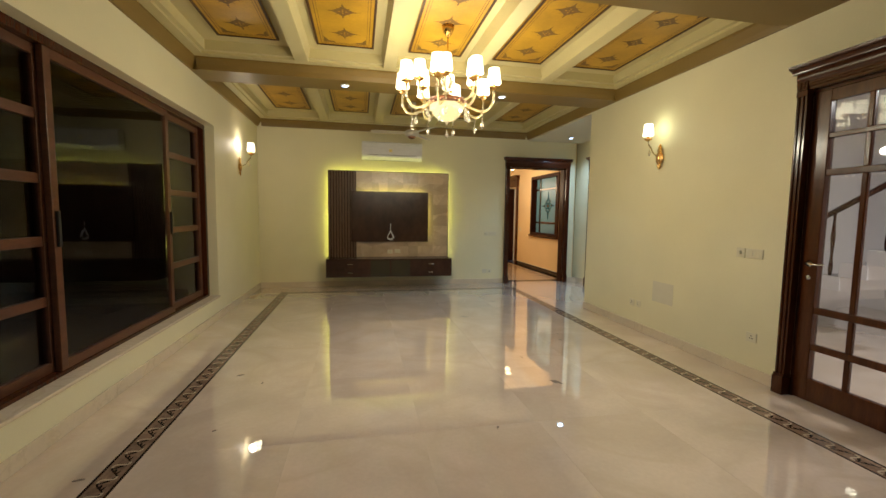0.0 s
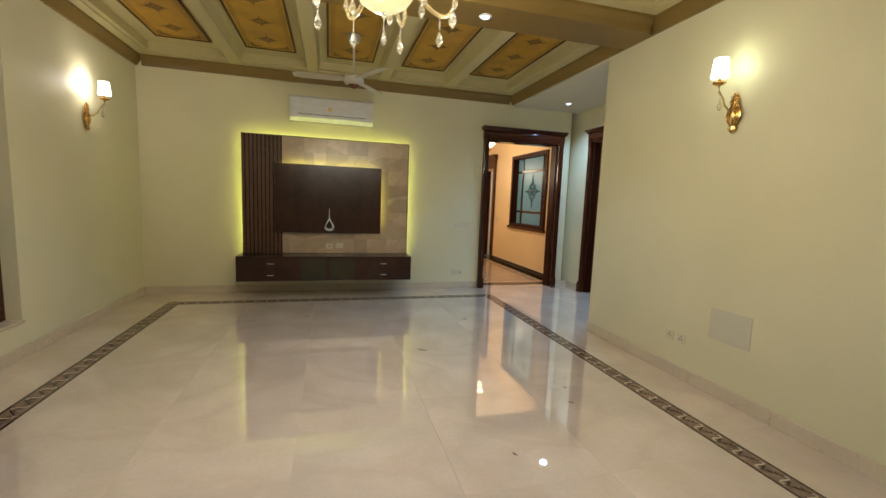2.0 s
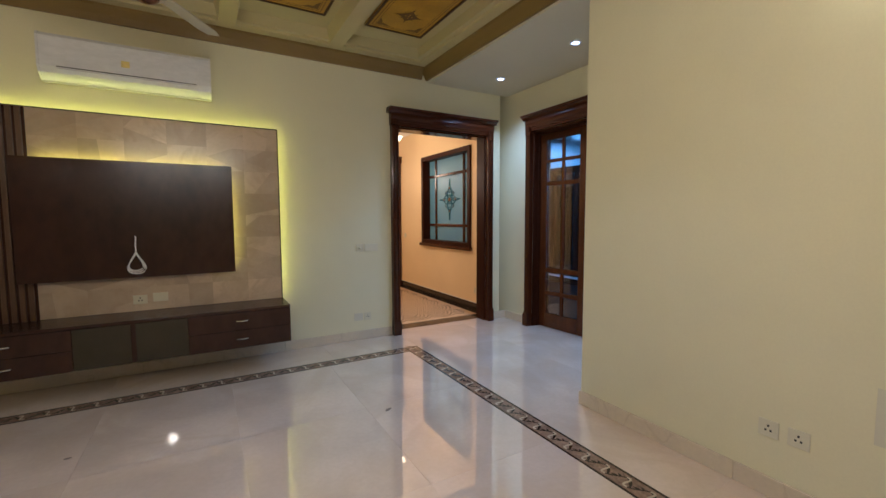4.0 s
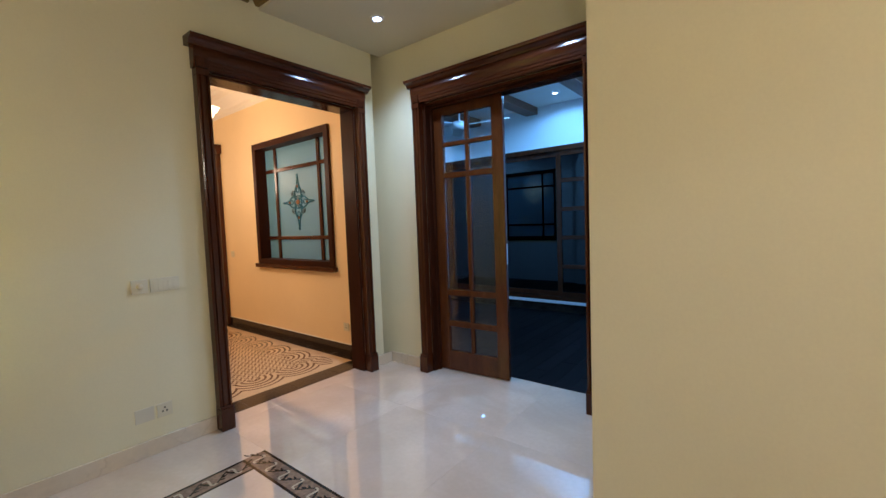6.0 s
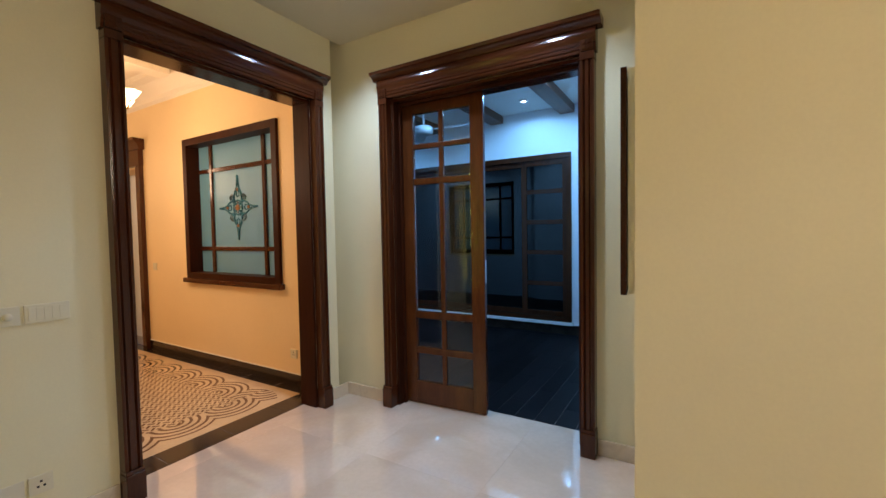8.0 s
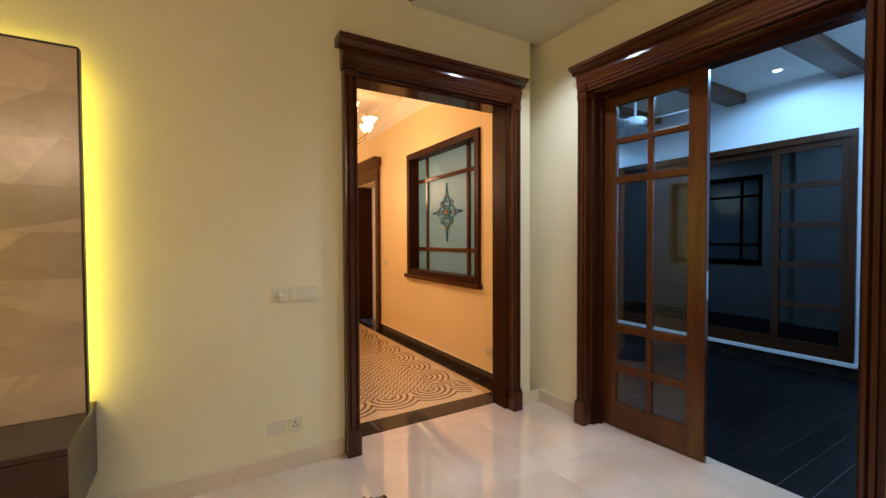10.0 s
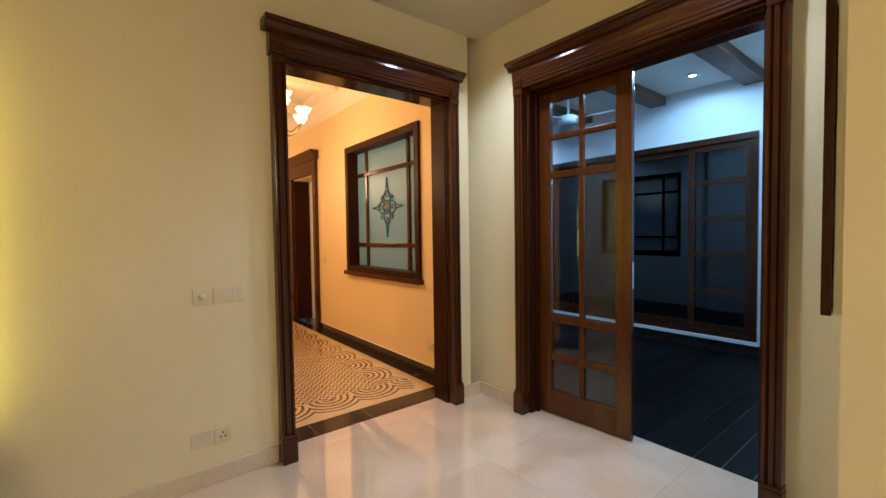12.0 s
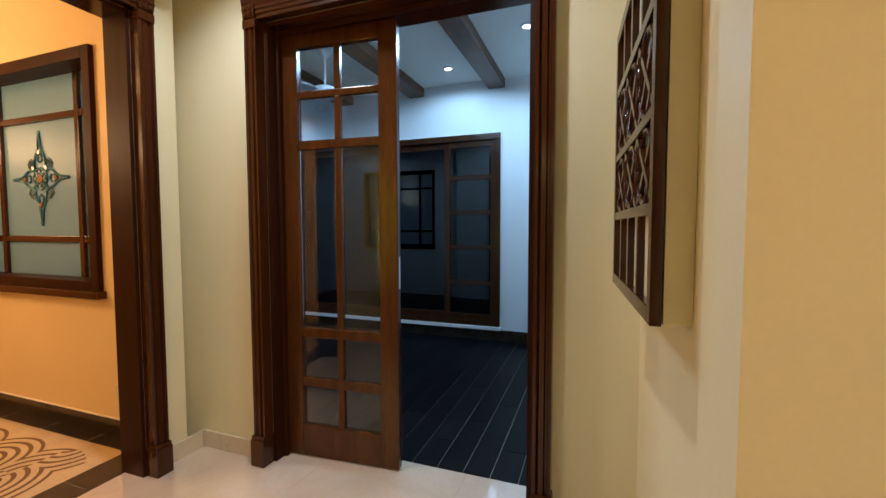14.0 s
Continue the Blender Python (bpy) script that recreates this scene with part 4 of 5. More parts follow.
# ---------------------------------------------------------------- chandelier
def drop(b, x, y, z, k=1.0, m=0):
    """A chain of beads with a pear-shaped cut drop."""
    for i in range(4):
        b.lathe([(0.002, z - 0.018 * i * k - 0.014 * k), (0.007 * k, z - 0.018 * i * k - 0.007 * k), (0.002, z - 0.018 * i * k)], x, y, 6, m)
    t = z - 0.072 * k
    b.lathe([(0.002, t - 0.085 * k), (0.014 * k, t - 0.07 * k), (0.021 * k, t - 0.05 * k), (0.010 * k, t - 0.018 * k), (0.003, t)], x, y, 6, m)
    return b


ch = thing("chandelier", pose(CHX, CHY, 2.18), "lit crystal chandelier with white shades, glass arms and hanging drops", "chandelier")
part("canopy", Build("brass").lathe([(0.012, 0.95), (0.03, 0.97), (0.055, 1.01), (0.06, 1.052)], seg=20), ch, "brass ceiling cup")
part("rod", Build("brass").lathe([(0.006, 0.72), (0.006, 0.96)], seg=8), ch)
part("column", Build("crystal").lathe([(0.03, 0.36), (0.05, 0.40), (0.025, 0.44), (0.045, 0.49), (0.07, 0.54), (0.03, 0.59), (0.045, 0.65), (0.02, 0.70), (0.012, 0.74)], seg=16), ch, "turned crystal column")
bowl = part("bowl", Build("bowl").lathe([(0.015, 0.155), (0.06, 0.165), (0.115, 0.20), (0.150, 0.25), (0.168, 0.31), (0.160, 0.31), (0.10, 0.22), (0.02, 0.17)], seg=72, flute=0.025, flutes=24), ch, "ribbed crystal bowl")
part("bowl_ring", Build("copper").lathe([(0.165, 0.31), (0.190, 0.315), (0.196, 0.34), (0.18, 0.36), (0.10, 0.365), (0.10, 0.315)], seg=72, flute=0.02, flutes=18), ch, "bronze ring with scalloped edge")
fin = Build("crystal")
fin.lathe([(0.004, 0.125), (0.016, 0.14), (0.006, 0.158)], seg=8)
part("finial", drop(fin, 0, 0, 0.13, 0.85), bowl, "crystal drop")


def arm(angle, reach, z0, z1, sag, tall):
    """A swan-neck arm from the ring out to a cup with its shade, and a drop under its lowest point."""
    pts = []
    for i in range(17):
        t = i / 16
        r = 0.12 + (reach - 0.12) * math.sin(math.pi / 2 * min(1, t * 1.1))
        z = z0 + (z1 - z0) * t ** 2 - sag * math.sin(math.pi * t)
        pts.append((r, 0, z))
    top = z1
    rot = pose(0, 0, 0, 0, 0, angle)
    a = part("arm", Build("honey").tube(pts, 0.013, 8, r_end=0.010), ch, "honey glass arm", rot)
    part("cup", Build("brass").lathe([(0.012, top - 0.01), (0.03, top + 0.005), (0.050, top + 0.018), (0.047, top + 0.024), (0.015, top + 0.022)], reach, 0, 16), a, "gilt drip cup")
    part("candle", Build("brass").lathe([(0.011, top + 0.02), (0.011, top + 0.075)], reach, 0, 10), a)
    s0 = top + 0.05
    part("shade", Build("shade").lathe([(0.066, s0), (0.050, s0 + tall), (0.048, s0 + tall), (0.064, s0 + 0.002)], reach, 0, 20), a, "lit white fabric shade")
    part("bulb", Build("bulb").lathe([(0.003, s0 + 0.02), (0.014, s0 + 0.03), (0.019, s0 + 0.048), (0.012, s0 + 0.068), (0.003, s0 + 0.085)], reach, 0, 12), a, "lit bulb inside the shade")
    low = min(range(17), key=lambda i: pts[i][2])
    part("pendant", drop(Build("crystal"), pts[low][0], 0, pts[low][2] - 0.008, 1.0), a, "hanging crystal drop")
    if tall > 0.138:
        part("pendant", drop(Build("crystal"), reach, 0, top - 0.01, 0.8), a, "hanging crystal drop")


for i in range(8):
    arm(22.5 + 45 * i, 0.45, 0.35, 0.44, 0.13, 0.14)
for i in range(6):
    arm(15 + 60 * i, 0.29, 0.37, 0.50, 0.05, 0.135)

# ---------------------------------------------------------------- wall sconces
def sconce(x, y, s):
    """One-arm sconce; its back plate on the wall at x, the arm reaching out along s and up."""
    sc = thing("wall_sconce", pose(x, y, 2.18, 0, 0, 0 if s > 0 else 180), "lit gilt wall sconce with white shade and crystal drop", "wall lamp", group="wall sconces")
    plate = Build("brass")
    plate.lathe([(0.004, -0.19), (0.012, -0.18), (0.022, -0.165), (0.012, -0.145), (0.018, -0.13), (0.036, -0.10), (0.043, -0.06), (0.038, -0.02), (0.022, 0.005), (0.014, 0.02), (0.026, 0.04), (0.016, 0.06), (0.010, 0.075), (0.013, 0.088), (0.004, 0.10)], seg=40, flute=0.16, flutes=8)
    plate.turned(Matrix.Diagonal((0.5, 1.25, 1, 1))).turned(Matrix.Translation((0.022, 0, 0)))
    for zz, yy in ((0.03, 0.024), (-0.02, 0.034), (-0.10, 0.030), (-0.15, 0.020), (0.065, 0.016)):
        for sg in (-1, 1):
            plate.tube([(0.02 + 0.010 * math.cos(t), sg * (yy + 0.011 * math.cos(t * 1.3)), zz + 0.013 * math.sin(t)) for t in [k * 0.7 for k in range(9)]], 0.0042, 6)
    part("back_plate", plate, sc, "cast gilt back plate")
    part("arm", Build("honey").tube([(0.03, 0, -0.03), (0.07, 0, -0.035), (0.115, 0, 0.0), (0.14, 0, 0.05), (0.175, 0, 0.085), (0.185, 0, 0.13)], 0.008), sc, "curved glass arm")
    part("cup", Build("brass").lathe([(0.010, 0.125), (0.028, 0.135), (0.046, 0.145), (0.043, 0.151), (0.012, 0.15)], 0.185, 0, 18), sc)
    part("candle", Build("brass").lathe([(0.011, 0.15), (0.011, 0.20)], 0.185, 0, 10), sc)
    part("shade", Build("shade").lathe([(0.058, 0.185), (0.046, 0.315), (0.044, 0.315), (0.056, 0.187)], 0.185, 0, 24), sc, "lit white shade")
    part("pendant", drop(Build("crystal"), 0.160, 0.0, 0.09, 0.85), sc, "crystal drop")


for x, y, s in SCONCES:
    sconce(x, y, s)

# ---------------------------------------------------------------- switches, sockets, cover plates
def plate_thing(name, m, w, h, label, category, kind):
    """A wall plate; local x along the wall, -y out of it, its middle at the origin."""
    p = thing(name, m, label, category)
    part("frame", Build("cover" if category == "cover" else "plastic").box(-w / 2, w / 2, -0.009 if kind else -0.004, 0, -h / 2, h / 2, 0, 0.003 if kind else 0.001), p)
    if kind == "switch":
        n = max(1, round((w - 0.02) / 0.03))
        for i in range(n):
            a = -w / 2 + 0.012 + i * (w - 0.024) / n
            part("rocker", Build("plastic").box(a + 0.001, a + (w - 0.024) / n - 0.001, -0.012, -0.009, -h / 2 + 0.014, h / 2 - 0.014, 0, 0.001), p)
    if kind == "dimmer":
        part("knob", Build("plastic").lathe([(0.017, 0), (0.017, 0.006), (0.013, 0.018), (0.011, 0.02)], seg=20).turned(pose(0, -0.009, 0, 90)), p)
    if kind == "socket":
        for dx, dz in ((0, 0.014), (-0.011, -0.008), (0.011, -0.008)):
            part("pin_hole", Build("dark").box(dx - 0.0045, dx + 0.0045, -0.0098, -0.008, dz - 0.005, dz + 0.005), p)
        part("rocker", Build("plastic").box(w / 2 - 0.026, w / 2 - 0.010, -0.012, -0.009, -0.014, 0.014, 0, 0.001), p)
    return p


E_ROT, N_ROT = -90, 0
plate_thing("dimmer_switch", pose(XR, 2.995, 1.12, 0, 0, E_ROT), 0.085, 0.085, "white dimmer plate on the cream wall", "switch", "dimmer")
plate_thing("switch_plate", pose(XR, 2.86, 1.12, 0, 0, E_ROT), 0.16, 0.085, "white multi-gang switch plate on the cream wall", "switch", "switch")
plate_thing("wall_socket", pose(XR, 2.83, 0.37, 0, 0, E_ROT), 0.10, 0.085, "white power socket above the skirting", "socket", "socket")
plate_thing("wall_socket", pose(XR, 4.50, 0.34, 0, 0, E_ROT), 0.085, 0.085, "white power socket beside a second one", "socket", "socket")
plate_thing("wall_socket", pose(XR, 4.38, 0.34, 0, 0, E_ROT), 0.085, 0.085, "white power socket beside a second one", "socket", "socket")
plate_thing("access_cover", pose(XR, 3.97, 0.555, 0, 0, E_ROT), 0.33, 0.24, "pale blank cover plate on the cream wall", "cover", "")
plate_thing("dimmer_switch", pose(2.60, YB, 1.045, 0, 0, N_ROT), 0.085, 0.085, "white dimmer plate beside the cased opening", "switch", "dimmer")
plate_thing("switch_plate", pose(2.735, YB, 1.045, 0, 0, N_ROT), 0.16, 0.085, "white multi-gang switch plate beside the cased opening", "switch", "switch")
plate_thing("wall_socket", pose(2.68, YB, 0.26, 0, 0, N_ROT), 0.085, 0.085, "white power socket above the skirting", "socket", "socket")
plate_thing("blank_plate", pose(2.575, YB, 0.26, 0, 0, N_ROT), 0.10, 0.085, "white blank plate beside a socket", "cover", "")
plate_thing("wall_socket", pose(0.60, PY - 0.003, 0.69, 0, 0, N_ROT), 0.10, 0.075, "white socket on the beige stone panel", "socket", "socket")
plate_thing("switch_plate", pose(0.745, PY - 0.003, 0.70, 0, 0, N_ROT), 0.11, 0.075, "white switch plate on the beige stone panel", "switch", "switch")

plate_thing("switch_plate", pose(HX1, 11.115, 1.03, 0, 0, -90), 0.085, 0.085, "white switch plate on the warm hall wall", "switch", "switch")
plate_thing("wall_socket", pose(HX1, 8.638, 0.295, 0, 0, -90), 0.085, 0.085, "white power socket on the warm hall wall", "socket", "socket")

# ---------------------------------------------------------------- lattice panel in the alcove
LW, LZ0, LZ1 = 0.70, 1.132, 1.985
lat = thing("lattice_panel", pose(3.738, 5.726, LZ0, 0, 0, 3.2), "dark-stained wooden lattice frame over mirror glass on the wall", "wall panel")
H = LZ1 - LZ0
fb = Build("wood")
fb.box(0, 0.035, 0, 0.022, 0, H, 0, 0.002).box(LW - 0.035, LW, 0, 0.022, 0, H, 0, 0.002).box(0.035, LW - 0.035, 0, 0.022, 0, 0.035, 0, 0.002).box(0.035, LW - 0.035, 0, 0.022, H - 0.035, H, 0, 0.002)
part("frame", fb, lat)
for z in (0.22, H - 0.22):
    part("rail", Build("wood_h").box(0.035, LW - 0.035, 0.001, 0.021, z, z + 0.025), lat)
part("rail", Build("wood_h").box(0.035, LW - 0.035, 0.001, 0.021, H / 2 - 0.011, H / 2 + 0.011), lat)
for i in range(1, 4):
    x = 0.035 + (LW - 0.07) * i / 4
    for lo, hi in ((0.035, 0.22), (H - 0.195, H - 0.035)):
        part("short_bar", Build("wood").box(x - 0.01, x + 0.01, 0.002, 0.02, lo, hi), lat)
for lo, hi in ((0.245, H / 2 - 0.011), (H / 2 + 0.011, H - 0.22)):
    for i in range(3):
        a = 0.035 + (LW - 0.07) * i / 3
        c = 0.035 + (LW - 0.07) * (i + 1) / 3
        for u, w in ((a, c), (c, a)):
            part("diagonal_bar", Build("wood").prism([(u - 0.012, lo), (u + 0.012, lo), (w + 0.012, hi), (w - 0.012, hi)], "y", 0.004 if w > u else 0.006, 0.018 if w > u else 0.016), lat)
        arc = [((a + c) / 2 + (c - a) * 0.42 * math.cos(t), 0.012, (lo + hi) / 2 + (hi - lo) * 0.48 * math.sin(t)) for t in [2 * math.pi * k / 24 for k in range(25)]]
        part("oval_bar", Build("wood").tube(arc, 0.008, 6), lat)
M["mirror"] = mat("pale_backing", (0.60, 0.60, 0.45), 0.6, ior=1.25, vary=0.05, scale=4)
part("mirror", Build("mirror").box(0.03, LW - 0.03, -0.004, 0.003, 0.03, H - 0.03), lat, "pale glass backing")
part("wall_box", Build("wall").prism([(0.006, -0.0555), (0.006, -0.004), (LW - 0.006, -0.004), (LW - 0.006, -0.094)], "z", 0.004, H - 0.004), lat, "cream painted box behind the lattice")

# ---------------------------------------------------------------- hall
structure("hall_wall_east", wall_with_holes("y", HX1, HX1 + 0.24, YH, HY1, 0, 3.4, [(8.766, 10.354, 0.882, 2.449), (11.41, 12.31, 0, 2.25), (12.97, 13.87, 0, 2.25)], ["hallwall"]), "warm lit hall wall with a stained glass window", "wall")
structure("hall_wall_west", Build("hallwall").box(HX0 - 0.2, HX0, YH, HY1, 0, 3.4), "warm lit hall wall", "wall")
structure("hall_wall_north", Build("hallwall").box(HX0 - 0.2, HX1 + 0.24, HY1, HY1 + 0.2, 0, 3.4), "warm lit end wall of the hall", "wall")
structure("hall_wall_south", wall_with_holes("x", YH, YH + 0.006, HX0, HX1, 0, 3.4, [(OPEN_X[0], OPEN_X[1], 0, ZD)], ["hallwall"]), "warm lit hall wall beside the opening", "wall")
hc = Build("hall_ceiling", "hall_ceiling")
hc.box(HX0, HX1, YH, HY1, 3.22, 3.4, 0)
hc.prism([(HX1, 2.95), (HX1, 3.22), (HX1 - 0.2, 3.22), (HX1 - 0.19, 3.17), (HX1 - 0.12, 3.14), (HX1 - 0.06, 3.07), (HX1 - 0.03, 3.03), (HX1 - 0.03, 2.98)], "y", YH + 0.01, HY1, 1)
for yy in (9.1, 10.3, 11.5, 12.7):
    hc.box(HX0, HX1 - 0.2, yy - 0.1, yy + 0.1, 3.08, 3.22, 1)
structure("hall_ceiling", hc, "warm lit hall ceiling with cream cornice and ribs", "ceiling")
structure("hall_floor", Build("mosaic").box(HX0, MX1, MY0, HY1 - 0.16, -0.1, 0.0), "cream mosaic floor with interlaced brown rings", "floor")
border = thing("hall_floor_border", pose(0, 0, 0), "dark tile border round the mosaic floor", "floor border", kind="structure")
for i in range(13):
    a = 8.335 + 0.47 * i
    part("border_tile", Build("tile_dark").box(MX1 + 0.001, HX1, max(a + 0.004, MY0), min(a + 0.466, HY1 - 0.162), -0.05, 0.001), border)
for i in range(7):
    a = HX0 + (HX1 - HX0) * i / 7
    part("border_tile", Build("tile_dark").box(a + 0.002, a + (HX1 - HX0) / 7 - 0.002, YH + 0.007, MY0 - 0.002, -0.05, 0.002), border)
for i in range(3):
    w = (OPEN_X[1] - OPEN_X[0] - 0.046) / 3
    part("threshold_tile", Build("tile_dark").box(OPEN_X[0] + 0.023 + i * w + 0.001, OPEN_X[0] + 0.023 + (i + 1) * w - 0.001, YH - 0.02, YH + 0.005, -0.05, 0.002), border)
part("border_tile", Build("tile_dark").box(HX0, HX1, HY1 - 0.16, HY1, -0.05, 0.001), border)
structure("hall_border_grout", Build("grout").box(MX1 + 0.002, HX1 - 0.001, MY0, HY1 - 0.16, -0.06, -0.001).box(HX0, HX1, YH + 0.007, MY0 - 0.002, -0.06, -0.0005), "pale joints under the dark border tiles", "floor")
structure("hall_skirting_bead", Build("hall_ceiling").box(HX1 - 0.010, HX1, YH + 0.01, 11.31, 0.109, 0.116), "pale bead along the top of the dark skirting", "trim")
hs = thing("hall_skirting", pose(0, 0, 0), "dark tile skirting of the hall", "skirting", kind="structure")
for a, c in ((YH + 0.01, 9.4), (9.402, 10.3), (10.302, 11.31), (12.42, 12.86), (13.98, HY1)):
    part("skirting_piece", Build("tile_dark").box(HX1 - 0.012, HX1, a, c, 0.002, 0.108, 0, 0.003), hs)
for i in range(4):
    w = (HX1 - HX0 - 0.02) / 4
    part("skirting_piece", Build("tile_dark").box(HX0 + i * w, HX0 + (i + 1) * w - 0.002, HY1 - 0.012, HY1, 0.002, 0.108, 0, 0.003), hs)

# hall window: local x along the wall towards north
hw = thing("window_2", pose(HX1, 9.56, 0.88, 0, 0, -90), "dark walnut inner window with frosted panes and a stained glass rosette", "window", kind="structure")
w, hh = 0.795, 1.57
f = Build("matt_wood")
f.box(-w, -w + 0.075, -0.03, 0.20, 0.05, hh, 0, 0.005).box(w - 0.075, w, -0.03, 0.20, 0.05, hh, 0, 0.005).box(-w + 0.075, w - 0.075, -0.03, 0.20, hh - 0.075, hh, 0, 0.005).box(-w + 0.075, w - 0.075, -0.03, 0.20, 0.05, 0.11, 0, 0.005)
part("window_frame", f, hw)
part("window_sill", Build("wood_h").box(-w - 0.03, w + 0.03, -0.06, 0, 0.0, 0.05, 0, 0.008), hw)
xs, zs = (-w + 0.075, -0.47, 0.435, w - 0.075), (0.11, 0.37, 1.22, hh - 0.075)
for x in xs[1:3]:
    part("mullion", Build("wood").box(x - 0.022, x + 0.022, 0.09, 0.14, 0.11, hh - 0.075, 0, 0.004), hw)
for z in zs[1:3]:
    for i in range(3):
        a = xs[i] + (0.022 if i else 0)
        c = xs[i + 1] - (0.022 if i < 2 else 0)
        part("transom", Build("wood_h").box(a, c, 0.092, 0.138, z - 0.022, z + 0.022, 0, 0.004), hw)
for i in range(3):
    for j in range(3):
        part("pane", Build("frost").box(xs[i] + 0.001, xs[i + 1] - 0.001, 0.112, 0.118, zs[j] + 0.001, zs[j + 1] - 0.001), hw)
ros = Build("teal", "lead", "amber_glass")
RC, RY = (-0.018, 0.80), 0.108


def stroke(points, r=0.009, m=0):
    ros.tube([(x, RY, z) for x, z in points], r, 6, m)


def around(k, pts):
    a = math.pi / 2 * k
    return [(RC[0] + p * math.cos(a) - t * math.sin(a), RC[1] + p * math.sin(a) + t * math.cos(a)) for p, t in pts]


def jewel(x, z, r, m, n=14):
    ros.prism([(x + r * math.cos(2 * math.pi * i / n), z + r * math.sin(2 * math.pi * i / n)) for i in range(n)], "y", RY - 0.008, RY + 0.0035, m)


for k in range(4):
    f_ = 1.2 if k % 2 == 0 else 1.25
    for sgn in (1, -1):
        # outer leaf from the ring out to the tip, and an inner curl
        stroke(around(k, [(f_ * p, sgn * t) for p, t in ((0.055, 0.055), (0.085, 0.068), (0.125, 0.052), (0.155, 0.026), (0.19, 0.012), (0.27, 0.0))]))
        stroke(around(k, [(f_ * p, sgn * t) for p, t in ((0.09, 0.0), (0.105, 0.026), (0.13, 0.022), (0.16, 0.002))]), 0.006)
        stroke(around(k, [(f_ * p, sgn * t) for p, t in ((0.085, 0.085), (0.105, 0.12), (0.085, 0.14), (0.06, 0.125))]), 0.006, 1)
    x, z = around(k, [(f_ * 0.15, 0)])[0]
    jewel(x, z, 0.016, 2)
    x, z = around(k, [(f_ * 0.255, 0)])[0]
    jewel(x, z, 0.012, 0)
    x, z = around(k, [(0.075, 0.075)])[0]
    jewel(x, z, 0.016, 0)
stroke([(RC[0] + 0.075 * math.cos(a), RC[1] + 0.075 * math.sin(a)) for a in [2 * math.pi * i / 24 for i in range(25)]], 0.009)
jewel(*RC, 0.032, 2)
for i in range(8):
    a = 2 * math.pi * i / 8
    jewel(RC[0] + 0.05 * math.cos(a), RC[1] + 0.05 * math.sin(a), 0.013, 0 if i % 2 else 1, 10)
part("stained_rosette", ros, hw, "teal and amber stained glass rosette")

# hall door and chandelier
def hall_door(name, y, swing):
    root = thing(name, pose(HX1, y, 0, 0, 0, -90), "dark walnut hall doorway with moulded crown, its door open" if swing else "dark walnut hall doorway with moulded crown, its door closed", "doorway", kind="structure")
    for s in (-1, 1):
        part("casing_leg", Build("wood").box(*sorted((s * 0.45, s * 0.55)), -0.05, 0, 0, 2.26, 0, 0.006), root)
        part("jamb_lining", Build("matt_wood").box(*sorted((s * 0.425, s * 0.449)), 0, 0.24, 0, 2.25), root)
    part("header", Build("wood_h").box(-0.56, 0.56, -0.055, 0, 2.262, 2.46, 0, 0.006).prism([(0, 2.46), (-0.06, 2.46), (-0.08, 2.52), (-0.12, 2.56), (-0.12, 2.59), (0, 2.59)], "x", -0.60, 0.60), root)
    if swing:
        part("door_leaf", Build("wood").box(-0.42, -0.375, 0.25, 1.08, 0.01, 2.24, 0, 0.004), root, "open walnut door leaf")
    else:
        leaf = part("door_leaf", Build("wood").box(-0.42, 0.42, 0.10, 0.145, 0.01, 2.24, 0, 0.004), root)
        for z0_, z1_ in ((0.15, 0.95), (1.1, 2.1)):
            part("raised_panel", Build("wood").box(-0.30, 0.30, 0.088, 0.10, z0_, z1_, 0, 0.006), leaf)
    return root


hall_door("door_3", 11.86, True)
hall_door("door_4", 13.42, False)
HCX, HCY = 3.45, 9.9
hch = thing("hall_chandelier", pose(HCX, HCY, 2.48), "lit hall chandelier with amber flower shades", "chandelier")
part("rod", Build("brass").lathe([(0.008, 0.2), (0.008, 0.66), (0.05, 0.70), (0.06, 0.74)], seg=14), hch)
part("column", Build("brass").lathe([(0.01, -0.05), (0.04, 0.0), (0.02, 0.06), (0.05, 0.12), (0.02, 0.2)], seg=16), hch)
for tier, count, reach, dz, off in ((0, 8, 0.40, 0.0, 8), (1, 5, 0.22, 0.16, 30)):
    for i in range(count):
        a = part("arm", Build("brass").tube([(0.03, 0, 0.05 + dz), (reach * 0.35, 0, -0.05 + dz), (reach * 0.7, 0, -0.06 + dz), (reach * 0.95, 0, 0.02 + dz), (reach, 0, 0.09 + dz)], 0.008), hch, "gilt scroll arm", pose(0, 0, 0, 0, 0, 360 / count * i + off))
        part("shade", Build("shade_hall").lathe([(0.022, 0.09 + dz), (0.045, 0.115 + dz), (0.075, 0.165 + dz), (0.070, 0.165 + dz), (0.04, 0.12 + dz), (0.015, 0.10 + dz)], reach, 0, 24, flute=0.12, flutes=6), a, "lit amber flower shade")
